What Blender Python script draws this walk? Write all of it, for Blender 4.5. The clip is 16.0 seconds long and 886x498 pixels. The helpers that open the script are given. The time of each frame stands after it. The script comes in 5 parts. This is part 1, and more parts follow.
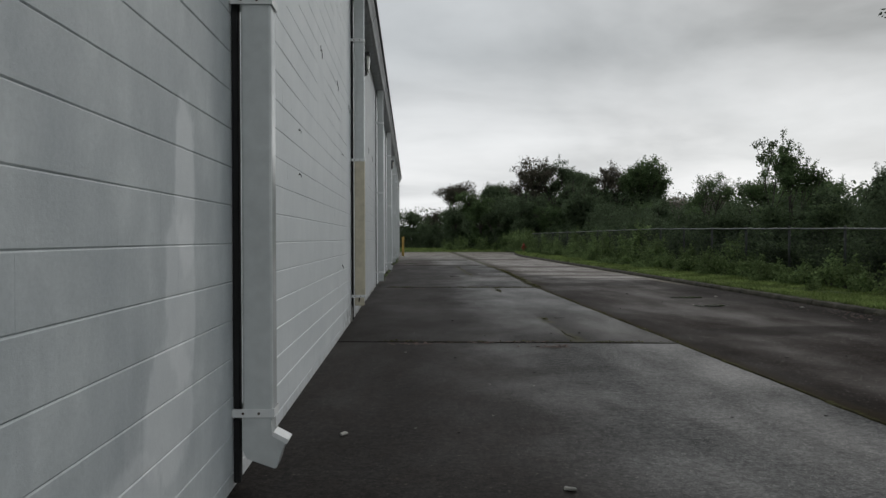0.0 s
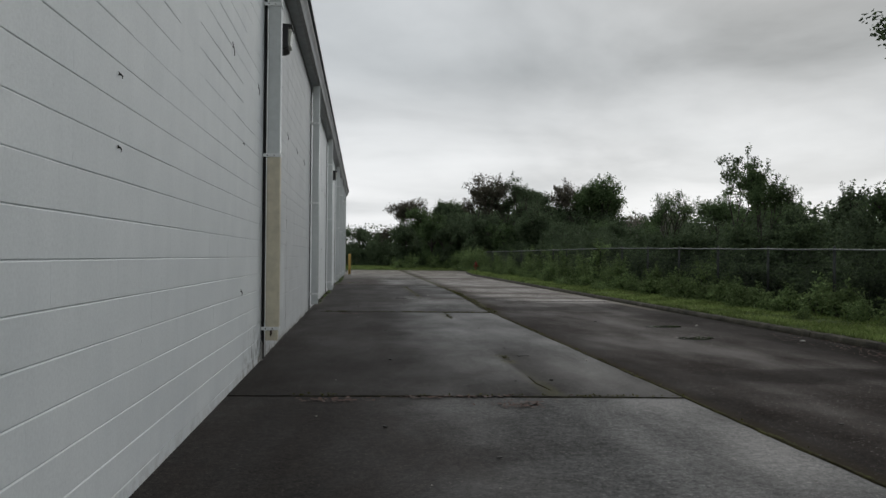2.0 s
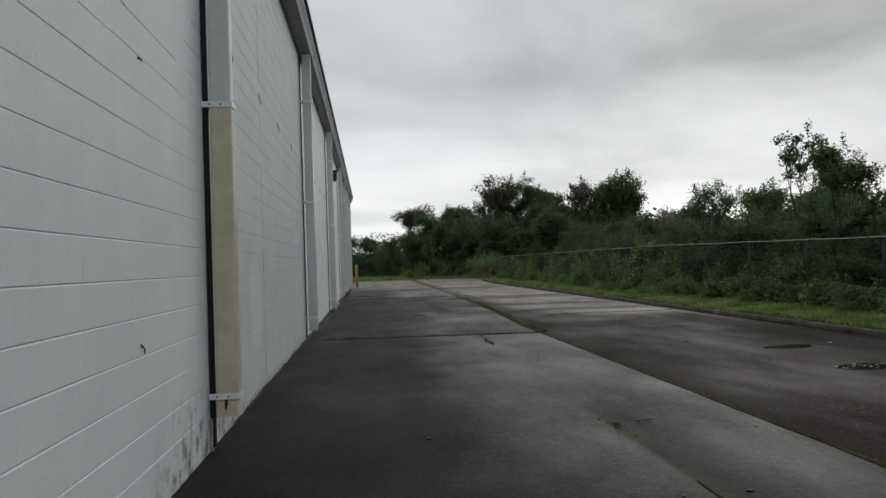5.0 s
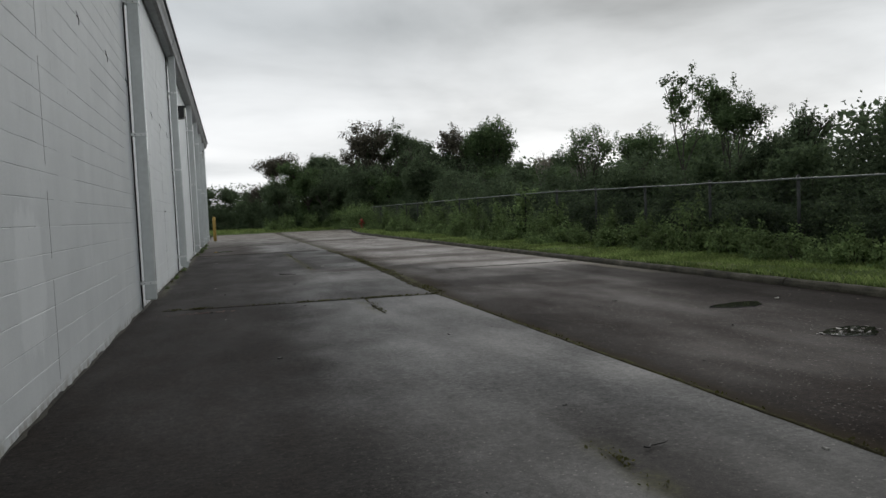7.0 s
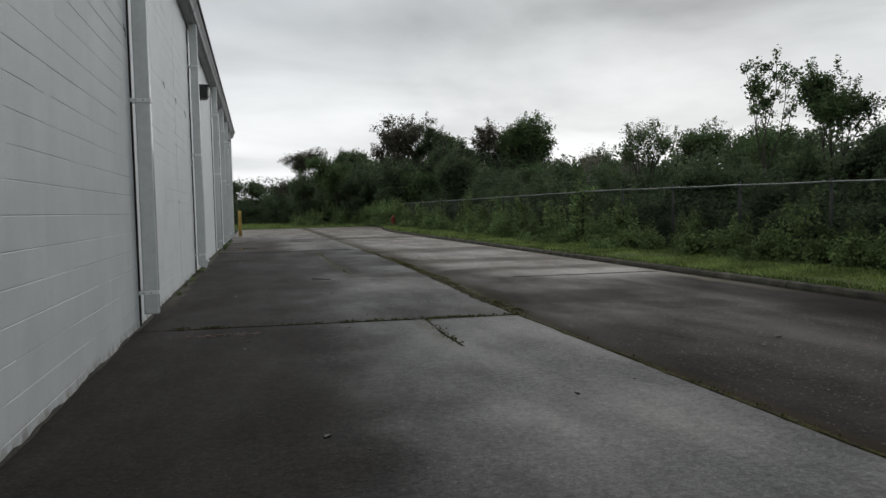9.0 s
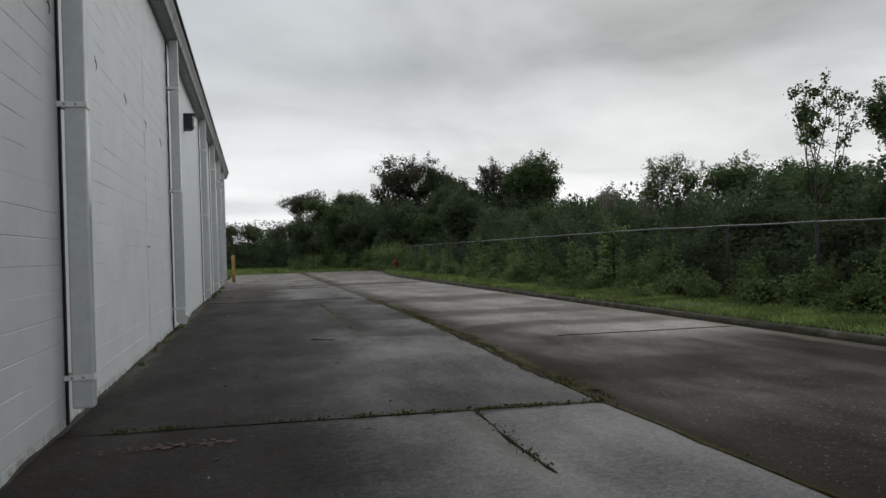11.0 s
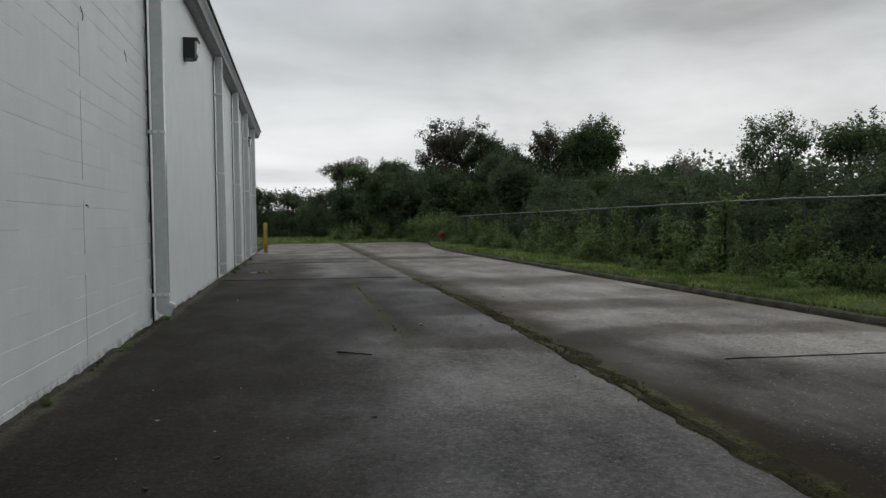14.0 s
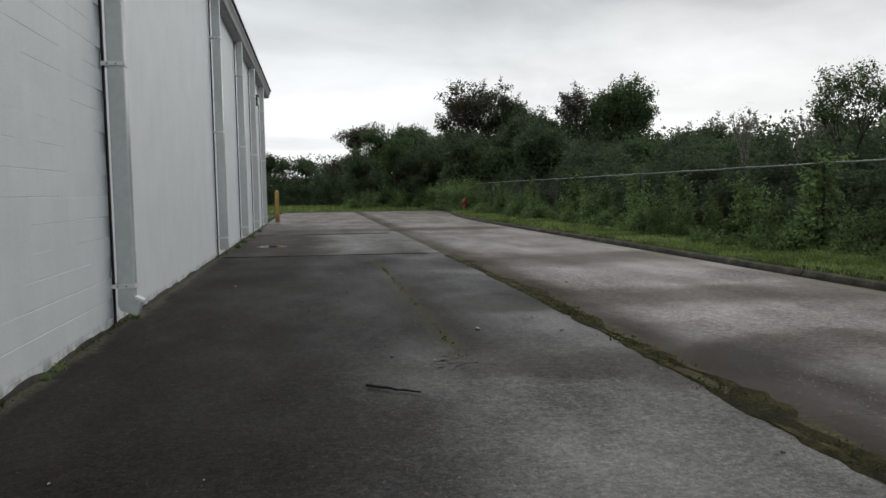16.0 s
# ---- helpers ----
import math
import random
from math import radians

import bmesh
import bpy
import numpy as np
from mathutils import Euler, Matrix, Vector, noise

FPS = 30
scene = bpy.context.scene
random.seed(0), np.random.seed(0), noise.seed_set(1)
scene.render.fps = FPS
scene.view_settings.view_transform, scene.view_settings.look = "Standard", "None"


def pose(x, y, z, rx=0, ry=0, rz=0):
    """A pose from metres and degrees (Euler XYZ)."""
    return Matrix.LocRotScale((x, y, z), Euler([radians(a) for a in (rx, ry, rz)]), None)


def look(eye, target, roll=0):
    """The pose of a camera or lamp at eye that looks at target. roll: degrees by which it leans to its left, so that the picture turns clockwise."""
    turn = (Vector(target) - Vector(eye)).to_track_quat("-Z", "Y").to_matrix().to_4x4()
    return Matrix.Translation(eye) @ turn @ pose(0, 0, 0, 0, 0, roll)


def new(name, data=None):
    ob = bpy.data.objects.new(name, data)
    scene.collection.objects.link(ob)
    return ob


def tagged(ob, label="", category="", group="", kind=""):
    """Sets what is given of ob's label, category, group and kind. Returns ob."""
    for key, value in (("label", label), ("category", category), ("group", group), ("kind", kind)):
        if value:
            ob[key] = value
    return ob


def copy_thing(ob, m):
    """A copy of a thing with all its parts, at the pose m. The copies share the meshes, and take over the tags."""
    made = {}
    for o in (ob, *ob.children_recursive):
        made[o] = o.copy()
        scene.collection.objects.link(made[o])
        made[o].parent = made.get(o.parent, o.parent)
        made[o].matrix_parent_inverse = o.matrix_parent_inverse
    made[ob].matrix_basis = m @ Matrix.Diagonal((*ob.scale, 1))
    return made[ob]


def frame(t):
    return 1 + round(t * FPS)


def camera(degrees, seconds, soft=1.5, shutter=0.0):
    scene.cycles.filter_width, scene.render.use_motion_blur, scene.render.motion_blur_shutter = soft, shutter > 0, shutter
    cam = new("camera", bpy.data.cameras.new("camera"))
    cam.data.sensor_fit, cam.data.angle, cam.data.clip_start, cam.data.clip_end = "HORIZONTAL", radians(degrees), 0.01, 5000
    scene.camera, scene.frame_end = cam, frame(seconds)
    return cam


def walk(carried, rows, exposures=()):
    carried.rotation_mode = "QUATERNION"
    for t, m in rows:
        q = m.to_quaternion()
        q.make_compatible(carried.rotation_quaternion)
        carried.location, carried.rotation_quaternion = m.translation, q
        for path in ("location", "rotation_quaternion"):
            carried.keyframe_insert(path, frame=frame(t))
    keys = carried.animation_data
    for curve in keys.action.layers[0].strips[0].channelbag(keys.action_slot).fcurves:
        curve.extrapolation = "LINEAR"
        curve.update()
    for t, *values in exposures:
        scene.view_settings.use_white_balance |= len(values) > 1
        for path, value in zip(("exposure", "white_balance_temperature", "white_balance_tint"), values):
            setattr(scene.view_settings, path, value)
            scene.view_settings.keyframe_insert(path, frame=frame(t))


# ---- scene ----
cam = camera(62.3, 16.0)
PATH = [
    (0, (0.918, 1.656, 1.286), (1.007, 3.654, 1.257), -0.1),
    (0.5, (0.973, 2.196, 1.292), (1.137, 4.19, 1.28), -0.9),
    (1, (1.044, 2.814, 1.295), (1.258, 4.802, 1.31), 0.3),
    (1.5, (1.156, 3.339, 1.282), (1.444, 5.318, 1.297), 0.2),
    (2, (1.214, 3.966, 1.287), (1.434, 5.954, 1.307), 0.5),
    (2.5, (1.248, 4.536, 1.284), (1.476, 6.522, 1.238), -0.6),
    (3, (1.252, 5.176, 1.268), (1.459, 7.163, 1.17), -1.0),
    (3.5, (1.197, 5.764, 1.283), (1.326, 7.759, 1.233), -2.1),
    (3.7, (1.206, 6.006, 1.281), (1.295, 8.004, 1.264), -2.6),
    (5.8, (1.158, 8.594, 1.298), (1.428, 10.575, 1.342), -1.2),
    (6, (1.175, 8.811, 1.286), (1.455, 10.791, 1.312), -0.9),
    (6.5, (1.235, 9.337, 1.269), (1.673, 11.288, 1.23), -0.4),
    (7, (1.277, 10.008, 1.254), (1.83, 11.927, 1.147), -2.5),
    (7.5, (1.29, 10.513, 1.251), (1.829, 12.432, 1.083), -2.4),
    (8, (1.32, 11.204, 1.26), (1.81, 13.139, 1.151), -1.4),
    (8.5, (1.324, 11.87, 1.243), (1.84, 13.8, 1.147), -1.9),
    (9, (1.298, 12.578, 1.242), (1.787, 14.514, 1.133), -1.3),
    (9.5, (1.317, 13.148, 1.241), (1.805, 15.086, 1.162), -2.3),
    (9.7, (1.348, 13.443, 1.279), (1.848, 15.379, 1.225), -2.4),
    (11.8, (1.622, 15.976, 1.279), (2.112, 17.915, 1.293), -0.7),
    (12, (1.7, 16.253, 1.296), (2.229, 18.182, 1.308), 0.9),
    (12.5, (1.779, 16.894, 1.302), (2.214, 18.846, 1.323), -0.4),
    (13, (1.848, 17.54, 1.28), (2.21, 19.507, 1.284), -1.6),
    (13.5, (1.867, 18.176, 1.284), (2.209, 20.147, 1.276), -2.0),
    (14, (1.881, 18.9, 1.274), (2.268, 20.861, 1.204), -0.7),
    (14.5, (1.916, 19.516, 1.281), (2.312, 21.473, 1.175), -1.7),
    (15, (1.906, 20.237, 1.259), (2.259, 22.2, 1.108), -2.2),
    (15.5, (1.97, 20.793, 1.278), (2.346, 22.747, 1.077), -3.2),
    (16, (1.931, 21.507, 1.26), (2.276, 23.471, 1.103), -0.8),
]
EXPOSURE = [(0, -0.05), (0.5, 0.0), (1, 0.08), (1.5, 0.08), (2.5, -0.12), (3.5, 0.06), (6, 0.03), (7, 0.12), (7.5, 0.32), (8, 0.34), (8.5, 0.17), (9, 0.1), (9.5, 0.1), (12, 0.0), (13, 0.04), (14, -0.04), (14.5, 0.04), (15.5, 0.12), (16, 0.26)]
walk(cam, [(t, look(eye, target, roll)) for t, eye, target, roll in PATH], EXPOSURE)

# ---- light ----
def link(nt, a, b):
    nt.links.new(a, b)


def node(nt, kind, **settings):
    n = nt.nodes.new(kind)
    for key, value in settings.items():
        if key == "op":
            n.operation = value
        elif key == "blend":
            n.data_type = "RGBA"
            n.blend_type = value
        else:
            n.inputs[key].default_value = value
    return n


SUN_ELEVATION, SUN_TURN = radians(36), radians(34)
world = bpy.data.worlds.new("overcast_sky")
scene.world = world
world.use_nodes = True
wt = world.node_tree
wt.nodes.clear()
w_out = node(wt, "ShaderNodeOutputWorld")
w_bg = node(wt, "ShaderNodeBackground", Strength=1.0)
sky = node(wt, "ShaderNodeTexSky")
sky.sky_type = "NISHITA"
sky.sun_disc = False
sky.sun_elevation = SUN_ELEVATION
sky.sun_rotation = SUN_TURN
sky.air_density, sky.dust_density, sky.ozone_density = 1.0, 4.0, 1.0
sky_dim = node(wt, "ShaderNodeMix", blend="MULTIPLY")
sky_dim.inputs[0].default_value = 1.0
sky_dim.inputs[7].default_value = (0.07, 0.07, 0.07, 1)
link(wt, sky.outputs[0], sky_dim.inputs[6])
w_co = node(wt, "ShaderNodeTexCoord")
w_sep = node(wt, "ShaderNodeSeparateXYZ")
link(wt, w_co.outputs["Generated"], w_sep.inputs[0])
w_up = node(wt, "ShaderNodeMath", op="MAXIMUM")
link(wt, w_sep.outputs[2], w_up.inputs[0])
w_up.inputs[1].default_value = 0.0
w_lift = node(wt, "ShaderNodeMath", op="ADD")
link(wt, w_up.outputs[0], w_lift.inputs[0])
w_lift.inputs[1].default_value = 0.17
w_px = node(wt, "ShaderNodeMath", op="DIVIDE")
w_py = node(wt, "ShaderNodeMath", op="DIVIDE")
link(wt, w_sep.outputs[0], w_px.inputs[0])
link(wt, w_lift.outputs[0], w_px.inputs[1])
link(wt, w_sep.outputs[1], w_py.inputs[0])
link(wt, w_lift.outputs[0], w_py.inputs[1])
w_com = node(wt, "ShaderNodeCombineXYZ")
link(wt, w_px.outputs[0], w_com.inputs[0])
link(wt, w_py.outputs[0], w_com.inputs[1])
cloud = node(wt, "ShaderNodeTexNoise", Scale=0.85, Detail=7.0, Roughness=0.5, Distortion=0.35)
link(wt, w_com.outputs[0], cloud.inputs["Vector"])
cloud_ramp = node(wt, "ShaderNodeValToRGB")
e = cloud_ramp.color_ramp.elements
e[0].position, e[0].color = 0.27, (0.25, 0.278, 0.295, 1)
e[1].position, e[1].color = 0.66, (0.735, 0.77, 0.795, 1)
link(wt, cloud.outputs[0], cloud_ramp.inputs[0])
glow_ramp = node(wt, "ShaderNodeValToRGB")
e = glow_ramp.color_ramp.elements
e[0].position, e[0].color = 0.0, (1.0, 1.0, 1.0, 1)
e[1].position, e[1].color = 0.24, (0.0, 0.0, 0.0, 1)
mid_glow = glow_ramp.color_ramp.elements.new(0.11)
mid_glow.color = (0.9, 0.9, 0.9, 1)
link(wt, w_up.outputs[0], glow_ramp.inputs[0])
bright = node(wt, "ShaderNodeMix", blend="MIX")
rift = node(wt, "ShaderNodeTexNoise", Scale=0.55, Detail=6.0, Roughness=0.52, Distortion=0.5)
link(wt, w_com.outputs[0], rift.inputs["Vector"])
rift_ramp = node(wt, "ShaderNodeValToRGB")
e = rift_ramp.color_ramp.elements
e[0].position, e[0].color = 0.40, (0.40, 0.40, 0.40, 1)
e[1].position, e[1].color = 0.58, (1, 1, 1, 1)
link(wt, rift.outputs[0], rift_ramp.inputs[0])
glow_part = node(wt, "ShaderNodeMath", op="MULTIPLY")
link(wt, glow_ramp.outputs[0], glow_part.inputs[0])
link(wt, rift_ramp.outputs[0], glow_part.inputs[1])
link(wt, glow_part.outputs[0], bright.inputs[0])
link(wt, cloud_ramp.outputs[0], bright.inputs[6])
bright.inputs[7].default_value = (1.02, 1.035, 1.05, 1)
veil = node(wt, "ShaderNodeMix", blend="MIX")
veil.inputs[0].default_value = 0.93
link(wt, sky_dim.outputs[2], veil.inputs[6])
link(wt, bright.outputs[2], veil.inputs[7])
link(wt, veil.outputs[2], w_bg.inputs[0])
link(wt, w_bg.outputs[0], w_out.inputs[0])

sun_data = bpy.data.lights.new("sun", "SUN")
sun_data.energy, sun_data.angle, sun_data.color = 0.58, radians(40), (1.0, 0.97, 0.93)
sun = new("sun", sun_data)
sun.matrix_world = look((0, 0, 60), (-math.sin(SUN_TURN) * math.cos(SUN_ELEVATION), -math.cos(SUN_TURN) * math.cos(SUN_ELEVATION), 60 - math.sin(SUN_ELEVATION)))


# ---- materials ----
def shader(name, rough=0.6, metal=0.0, spec=0.5):
    m = bpy.data.materials.new(name)
    m.use_nodes = True
    nt = m.node_tree
    b = nt.nodes["Principled BSDF"]
    b.inputs["Roughness"].default_value = rough
    b.inputs["Metallic"].default_value = metal
    b.inputs["Specular IOR Level"].default_value = spec
    pos = node(nt, "ShaderNodeNewGeometry").outputs["Position"]
    return m, nt, b, pos


def noise_of(nt, vec, scale, detail=4.0, rough=0.55, stretch=None):
    if stretch:
        mp = node(nt, "ShaderNodeMapping")
        mp.inputs["Scale"].default_value = stretch
        link(nt, vec, mp.inputs[0])
        vec = mp.outputs[0]
    n = node(nt, "ShaderNodeTexNoise", Scale=scale, Detail=detail, Roughness=rough)
    link(nt, vec, n.inputs["Vector"])
    return n.outputs[0]


def ramp(nt, fac, *stops):
    r = node(nt, "ShaderNodeValToRGB")
    els = r.color_ramp.elements
    while len(els) < len(stops):
        els.new(0.5)
    for el, (p, c) in zip(els, stops):
        el.position = p
        el.color = (*c, 1) if isinstance(c, tuple) else (c, c, c, 1)
    link(nt, fac, r.inputs[0])
    return r.outputs[0]


def mix(nt, kind, fac, a, b):
    m = node(nt, "ShaderNodeMix", blend=kind)
    for sock, v in ((0, fac), (6, a), (7, b)):
        if isinstance(v, (int, float)):
            m.inputs[sock].default_value = v
        elif isinstance(v, tuple):
            m.inputs[sock].default_value = (*v, 1)
        else:
            link(nt, v, m.inputs[sock])
    return m.outputs[2]


def calc(nt, op, a, b=0.0, c=None):
    m = node(nt, "ShaderNodeMath", op=op)
    for i, v in enumerate((a, b) if c is None else (a, b, c)):
        if isinstance(v, (int, float)):
            m.inputs[i].default_value = v
        else:
            link(nt, v, m.inputs[i])
    return m.outputs[0]


def band(nt, value, lo, hi):
    """0 below lo, 1 above hi (or the other way round when lo > hi)."""
    m = node(nt, "ShaderNodeMapRange")
    m.interpolation_type = "SMOOTHSTEP"
    link(nt, value, m.inputs[0])
    a, b, flip = (lo, hi, False) if lo < hi else (hi, lo, True)
    m.inputs[1].default_value, m.inputs[2].default_value = a, b
    m.inputs[3].default_value, m.inputs[4].default_value = (1, 0) if flip else (0, 1)
    return m.outputs[0]


def bump(nt, bsdf, height, strength=0.3, dist=0.01):
    b = node(nt, "ShaderNodeBump", Strength=strength, Distance=dist)
    link(nt, height, b.inputs["Height"])
    link(nt, b.outputs[0], bsdf.inputs["Normal"])


def plain(name, color, rough=0.6, metal=0.0, grain=30.0, vary=0.18, relief=0.15, spec=0.5):
    """A painted, cast or natural surface with grain and soft blotches."""
    m, nt, b, pos = shader(name, rough, metal, spec)
    fine, broad = noise_of(nt, pos, grain, 5), noise_of(nt, pos, grain / 9, 3)
    col = mix(nt, "MULTIPLY", 1.0, color, ramp(nt, fine, (0.3, 1 - vary), (0.7, 1.0)))
    col = mix(nt, "MULTIPLY", 1.0, col, ramp(nt, broad, (0.3, 1 - vary), (0.65, 1.0)))
    link(nt, col, b.inputs["Base Color"])
    link(nt, ramp(nt, broad, (0.3, rough * 0.8), (0.7, min(1.0, rough * 1.15))), b.inputs["Roughness"])
    bump(nt, b, fine, relief, 0.004)
    return m


def wall_paint():
    m, nt, b, pos = shader("painted_block", 0.55, 0, 0.35)
    xyz = node(nt, "ShaderNodeSeparateXYZ")
    link(nt, pos, xyz.inputs[0])
    y, z = xyz.outputs[1], xyz.outputs[2]
    fine = noise_of(nt, pos, 55, 6, 0.6)
    pores = noise_of(nt, pos, 220, 3, 0.6)
    blotch = noise_of(nt, pos, 1.6, 4)
    streak = noise_of(nt, pos, 2.4, 4, 0.6, (1, 1.6, 0.22))
    runs = noise_of(nt, pos, 5.0, 4, 0.6, (1, 1.4, 0.12))
    cloudy = noise_of(nt, pos, 2.6, 5, 0.55, (1, 1.0, 0.75))
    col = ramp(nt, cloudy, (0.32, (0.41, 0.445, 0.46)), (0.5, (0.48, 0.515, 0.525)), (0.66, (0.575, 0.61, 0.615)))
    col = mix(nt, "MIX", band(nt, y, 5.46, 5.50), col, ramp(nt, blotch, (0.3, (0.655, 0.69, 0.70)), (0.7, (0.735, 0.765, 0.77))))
    # one paint tone a bay; the far two are also raised for stronger light
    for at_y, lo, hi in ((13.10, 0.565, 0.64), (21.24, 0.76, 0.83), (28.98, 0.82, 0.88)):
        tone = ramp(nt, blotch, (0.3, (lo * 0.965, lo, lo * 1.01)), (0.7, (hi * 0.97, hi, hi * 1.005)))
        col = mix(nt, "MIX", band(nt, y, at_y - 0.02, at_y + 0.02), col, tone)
    col = mix(nt, "MIX", ramp(nt, streak, (0.58, 0.0), (0.70, 0.14)), col, (0.74, 0.76, 0.765))
    col = mix(nt, "MULTIPLY", 1.0, col, ramp(nt, runs, (0.32, 0.975), (0.55, 1.0)))
    col = mix(nt, "MULTIPLY", 1.0, col, ramp(nt, fine, (0.25, 0.90), (0.6, 1.0)))
    # touch-up patches of fresh paint with ragged edges
    ragged = calc(nt, "MULTIPLY", calc(nt, "SUBTRACT", noise_of(nt, pos, 4.6, 5, 0.6, (1, 1.3, 0.7)), 0.5), 1.5)
    for cy, cz, hy, hz, amount in ((14.12, 1.22, 0.26, 0.50, 1.0), (4.70, 1.50, 0.13, 0.36, 0.42), (4.64, 1.05, 0.18, 0.36, 0.38), (4.50, 0.62, 0.28, 0.26, 0.34), (4.1, 0.35, 0.3, 0.2, 0.25), (15.4, 0.9, 0.35, 0.5, 0.25), (23.2, 1.9, 0.8, 0.5, 0.2)):
        dy = calc(nt, "DIVIDE", calc(nt, "ABSOLUTE", calc(nt, "SUBTRACT", y, cy)), hy)
        dz = calc(nt, "DIVIDE", calc(nt, "ABSOLUTE", calc(nt, "SUBTRACT", z, cz)), hz)
        d = calc(nt, "ADD", calc(nt, "SQRT", calc(nt, "ADD", calc(nt, "POWER", dy, 3.0), calc(nt, "POWER", dz, 3.0))), ragged)
        col = mix(nt, "MIX", calc(nt, "MULTIPLY", band(nt, d, 1.05, 0.93) if amount > 0.9 else band(nt, d, 1.15, 0.78), amount), col, (0.88, 0.895, 0.90))
    # mildew and scuffs low down beside one downspout, splash dirt along the foot
    scuff = noise_of(nt, pos, 7.0, 6, 0.7, (1, 1, 0.7))
    near = band(nt, calc(nt, "ABSOLUTE", calc(nt, "SUBTRACT", y, 12.9)), 1.5, 0.4)
    low = band(nt, z, 0.6, 0.1)
    spot = calc(nt, "MULTIPLY", calc(nt, "MULTIPLY", near, low), band(nt, scuff, 0.48, 0.59))
    col = mix(nt, "MIX", calc(nt, "MULTIPLY", spot, 0.85), col, (0.10, 0.10, 0.085))
    splash = calc(nt, "MULTIPLY", band(nt, z, 0.13, 0.02), band(nt, scuff, 0.42, 0.60))
    col = mix(nt, "MIX", calc(nt, "MULTIPLY", splash, calc(nt, "ADD", 0.25, calc(nt, "MULTIPLY", band(nt, y, 11.0, 12.5), 0.45))), col, (0.20, 0.18, 0.14))
    each = calc(nt, "FRACT", calc(nt, "ADD", node(nt, "ShaderNodeObjectInfo").outputs["Random"], node(nt, "ShaderNodeNewGeometry").outputs["Random Per Island"]))
    col = mix(nt, "MULTIPLY", band(nt, y, 29.0, 28.9), col, ramp(nt, each, (0.0, 0.985), (1.0, 1.01)))
    link(nt, col, b.inputs["Base Color"])
    h = calc(nt, "ADD", calc(nt, "MULTIPLY", fine, 0.7), calc(nt, "MULTIPLY", pores, 0.3))
    h = calc(nt, "ADD", h, calc(nt, "MULTIPLY", noise_of(nt, pos, 9.0, 3), 0.8))
    bump(nt, b, h, 0.35, 0.004)
    return m


def pavement_mat():
    m, nt, b, pos = shader("worn_damp_asphalt", 0.7, 0, 0.2)
    xyz = node(nt, "ShaderNodeSeparateXYZ")
    link(nt, pos, xyz.inputs[0])
    x, y = xyz.outputs[0], xyz.outputs[1]
    grit = calc(nt, "ADD", calc(nt, "MULTIPLY", noise_of(nt, pos, 150, 4, 0.7), 0.55), calc(nt, "MULTIPLY", noise_of(nt, pos, 38, 5, 0.7), 0.45))
    stones = node(nt, "ShaderNodeTexVoronoi", Scale=75.0)
    link(nt, pos, stones.inputs["Vector"])
    mid = noise_of(nt, pos, 3.0, 5, 0.6, (1.0, 0.55, 1.0))
    broad = noise_of(nt, pos, 0.9, 5, 0.55, (1.0, 0.42, 1.0))
    wob = calc(nt, "MULTIPLY", calc(nt, "SUBTRACT", noise_of(nt, pos, 0.55, 4, 0.6), 0.5), 2.4)
    bend = calc(nt, "MULTIPLY", band(nt, y, 20.0, 31.0), 0.32)
    dj = calc(nt, "SUBTRACT", calc(nt, "SUBTRACT", x, 4.18), bend)
    side = band(nt, calc(nt, "ADD", dj, calc(nt, "MULTIPLY", calc(nt, "SUBTRACT", mid, 0.5), 0.08)), -0.01, 0.04)
    yj = calc(nt, "ADD", y, calc(nt, "MULTIPLY", x, 0.09))
    left_tone = mix(nt, "MIX", calc(nt, "MULTIPLY", calc(nt, "MULTIPLY", band(nt, calc(nt, "ADD", y, calc(nt, "MULTIPLY", wob, 0.6)), 22.0, 25.0), band(nt, y, 28.0, 26.0)), band(nt, x, 1.6, 3.4)), (0.070, 0.069, 0.068), (0.125, 0.119, 0.115))
    near_tone = calc(nt, "MULTIPLY", band(nt, yj, 10.80, 10.88), band(nt, calc(nt, "ADD", yj, wob), 15.0, 12.6))
    left_tone = mix(nt, "MIX", near_tone, left_tone, (0.050, 0.048, 0.046))
    # paler middles of the nearer bays: part of their sheen is put into colour
    pale = calc(nt, "MULTIPLY", calc(nt, "MULTIPLY", band(nt, calc(nt, "ADD", yj, wob), 12.8, 16.0), band(nt, yj, 20.95, 20.8)), band(nt, calc(nt, "ADD", x, wob), 1.8, 3.6))
    left_tone = mix(nt, "MIX", calc(nt, "MULTIPLY", pale, 0.8), left_tone, (0.088, 0.087, 0.087))
    left_tone = mix(nt, "MIX", calc(nt, "MULTIPLY", band(nt, yj, 10.86, 10.82), band(nt, calc(nt, "ADD", x, wob), 1.6, 3.2)), left_tone, (0.098, 0.097, 0.096))
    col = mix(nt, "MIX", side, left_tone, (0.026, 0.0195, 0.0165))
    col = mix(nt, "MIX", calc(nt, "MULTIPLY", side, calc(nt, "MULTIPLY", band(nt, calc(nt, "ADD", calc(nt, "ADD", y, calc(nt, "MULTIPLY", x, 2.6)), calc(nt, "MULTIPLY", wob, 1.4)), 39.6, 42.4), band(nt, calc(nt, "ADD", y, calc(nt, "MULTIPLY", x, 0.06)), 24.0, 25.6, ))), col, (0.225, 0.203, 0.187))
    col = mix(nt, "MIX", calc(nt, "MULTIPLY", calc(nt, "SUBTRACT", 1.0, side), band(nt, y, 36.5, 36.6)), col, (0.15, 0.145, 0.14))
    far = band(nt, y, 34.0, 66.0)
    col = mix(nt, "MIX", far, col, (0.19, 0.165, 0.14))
    col = mix(nt, "MULTIPLY", 1.0, col, ramp(nt, broad, (0.34, 0.88), (0.64, 1.07)))
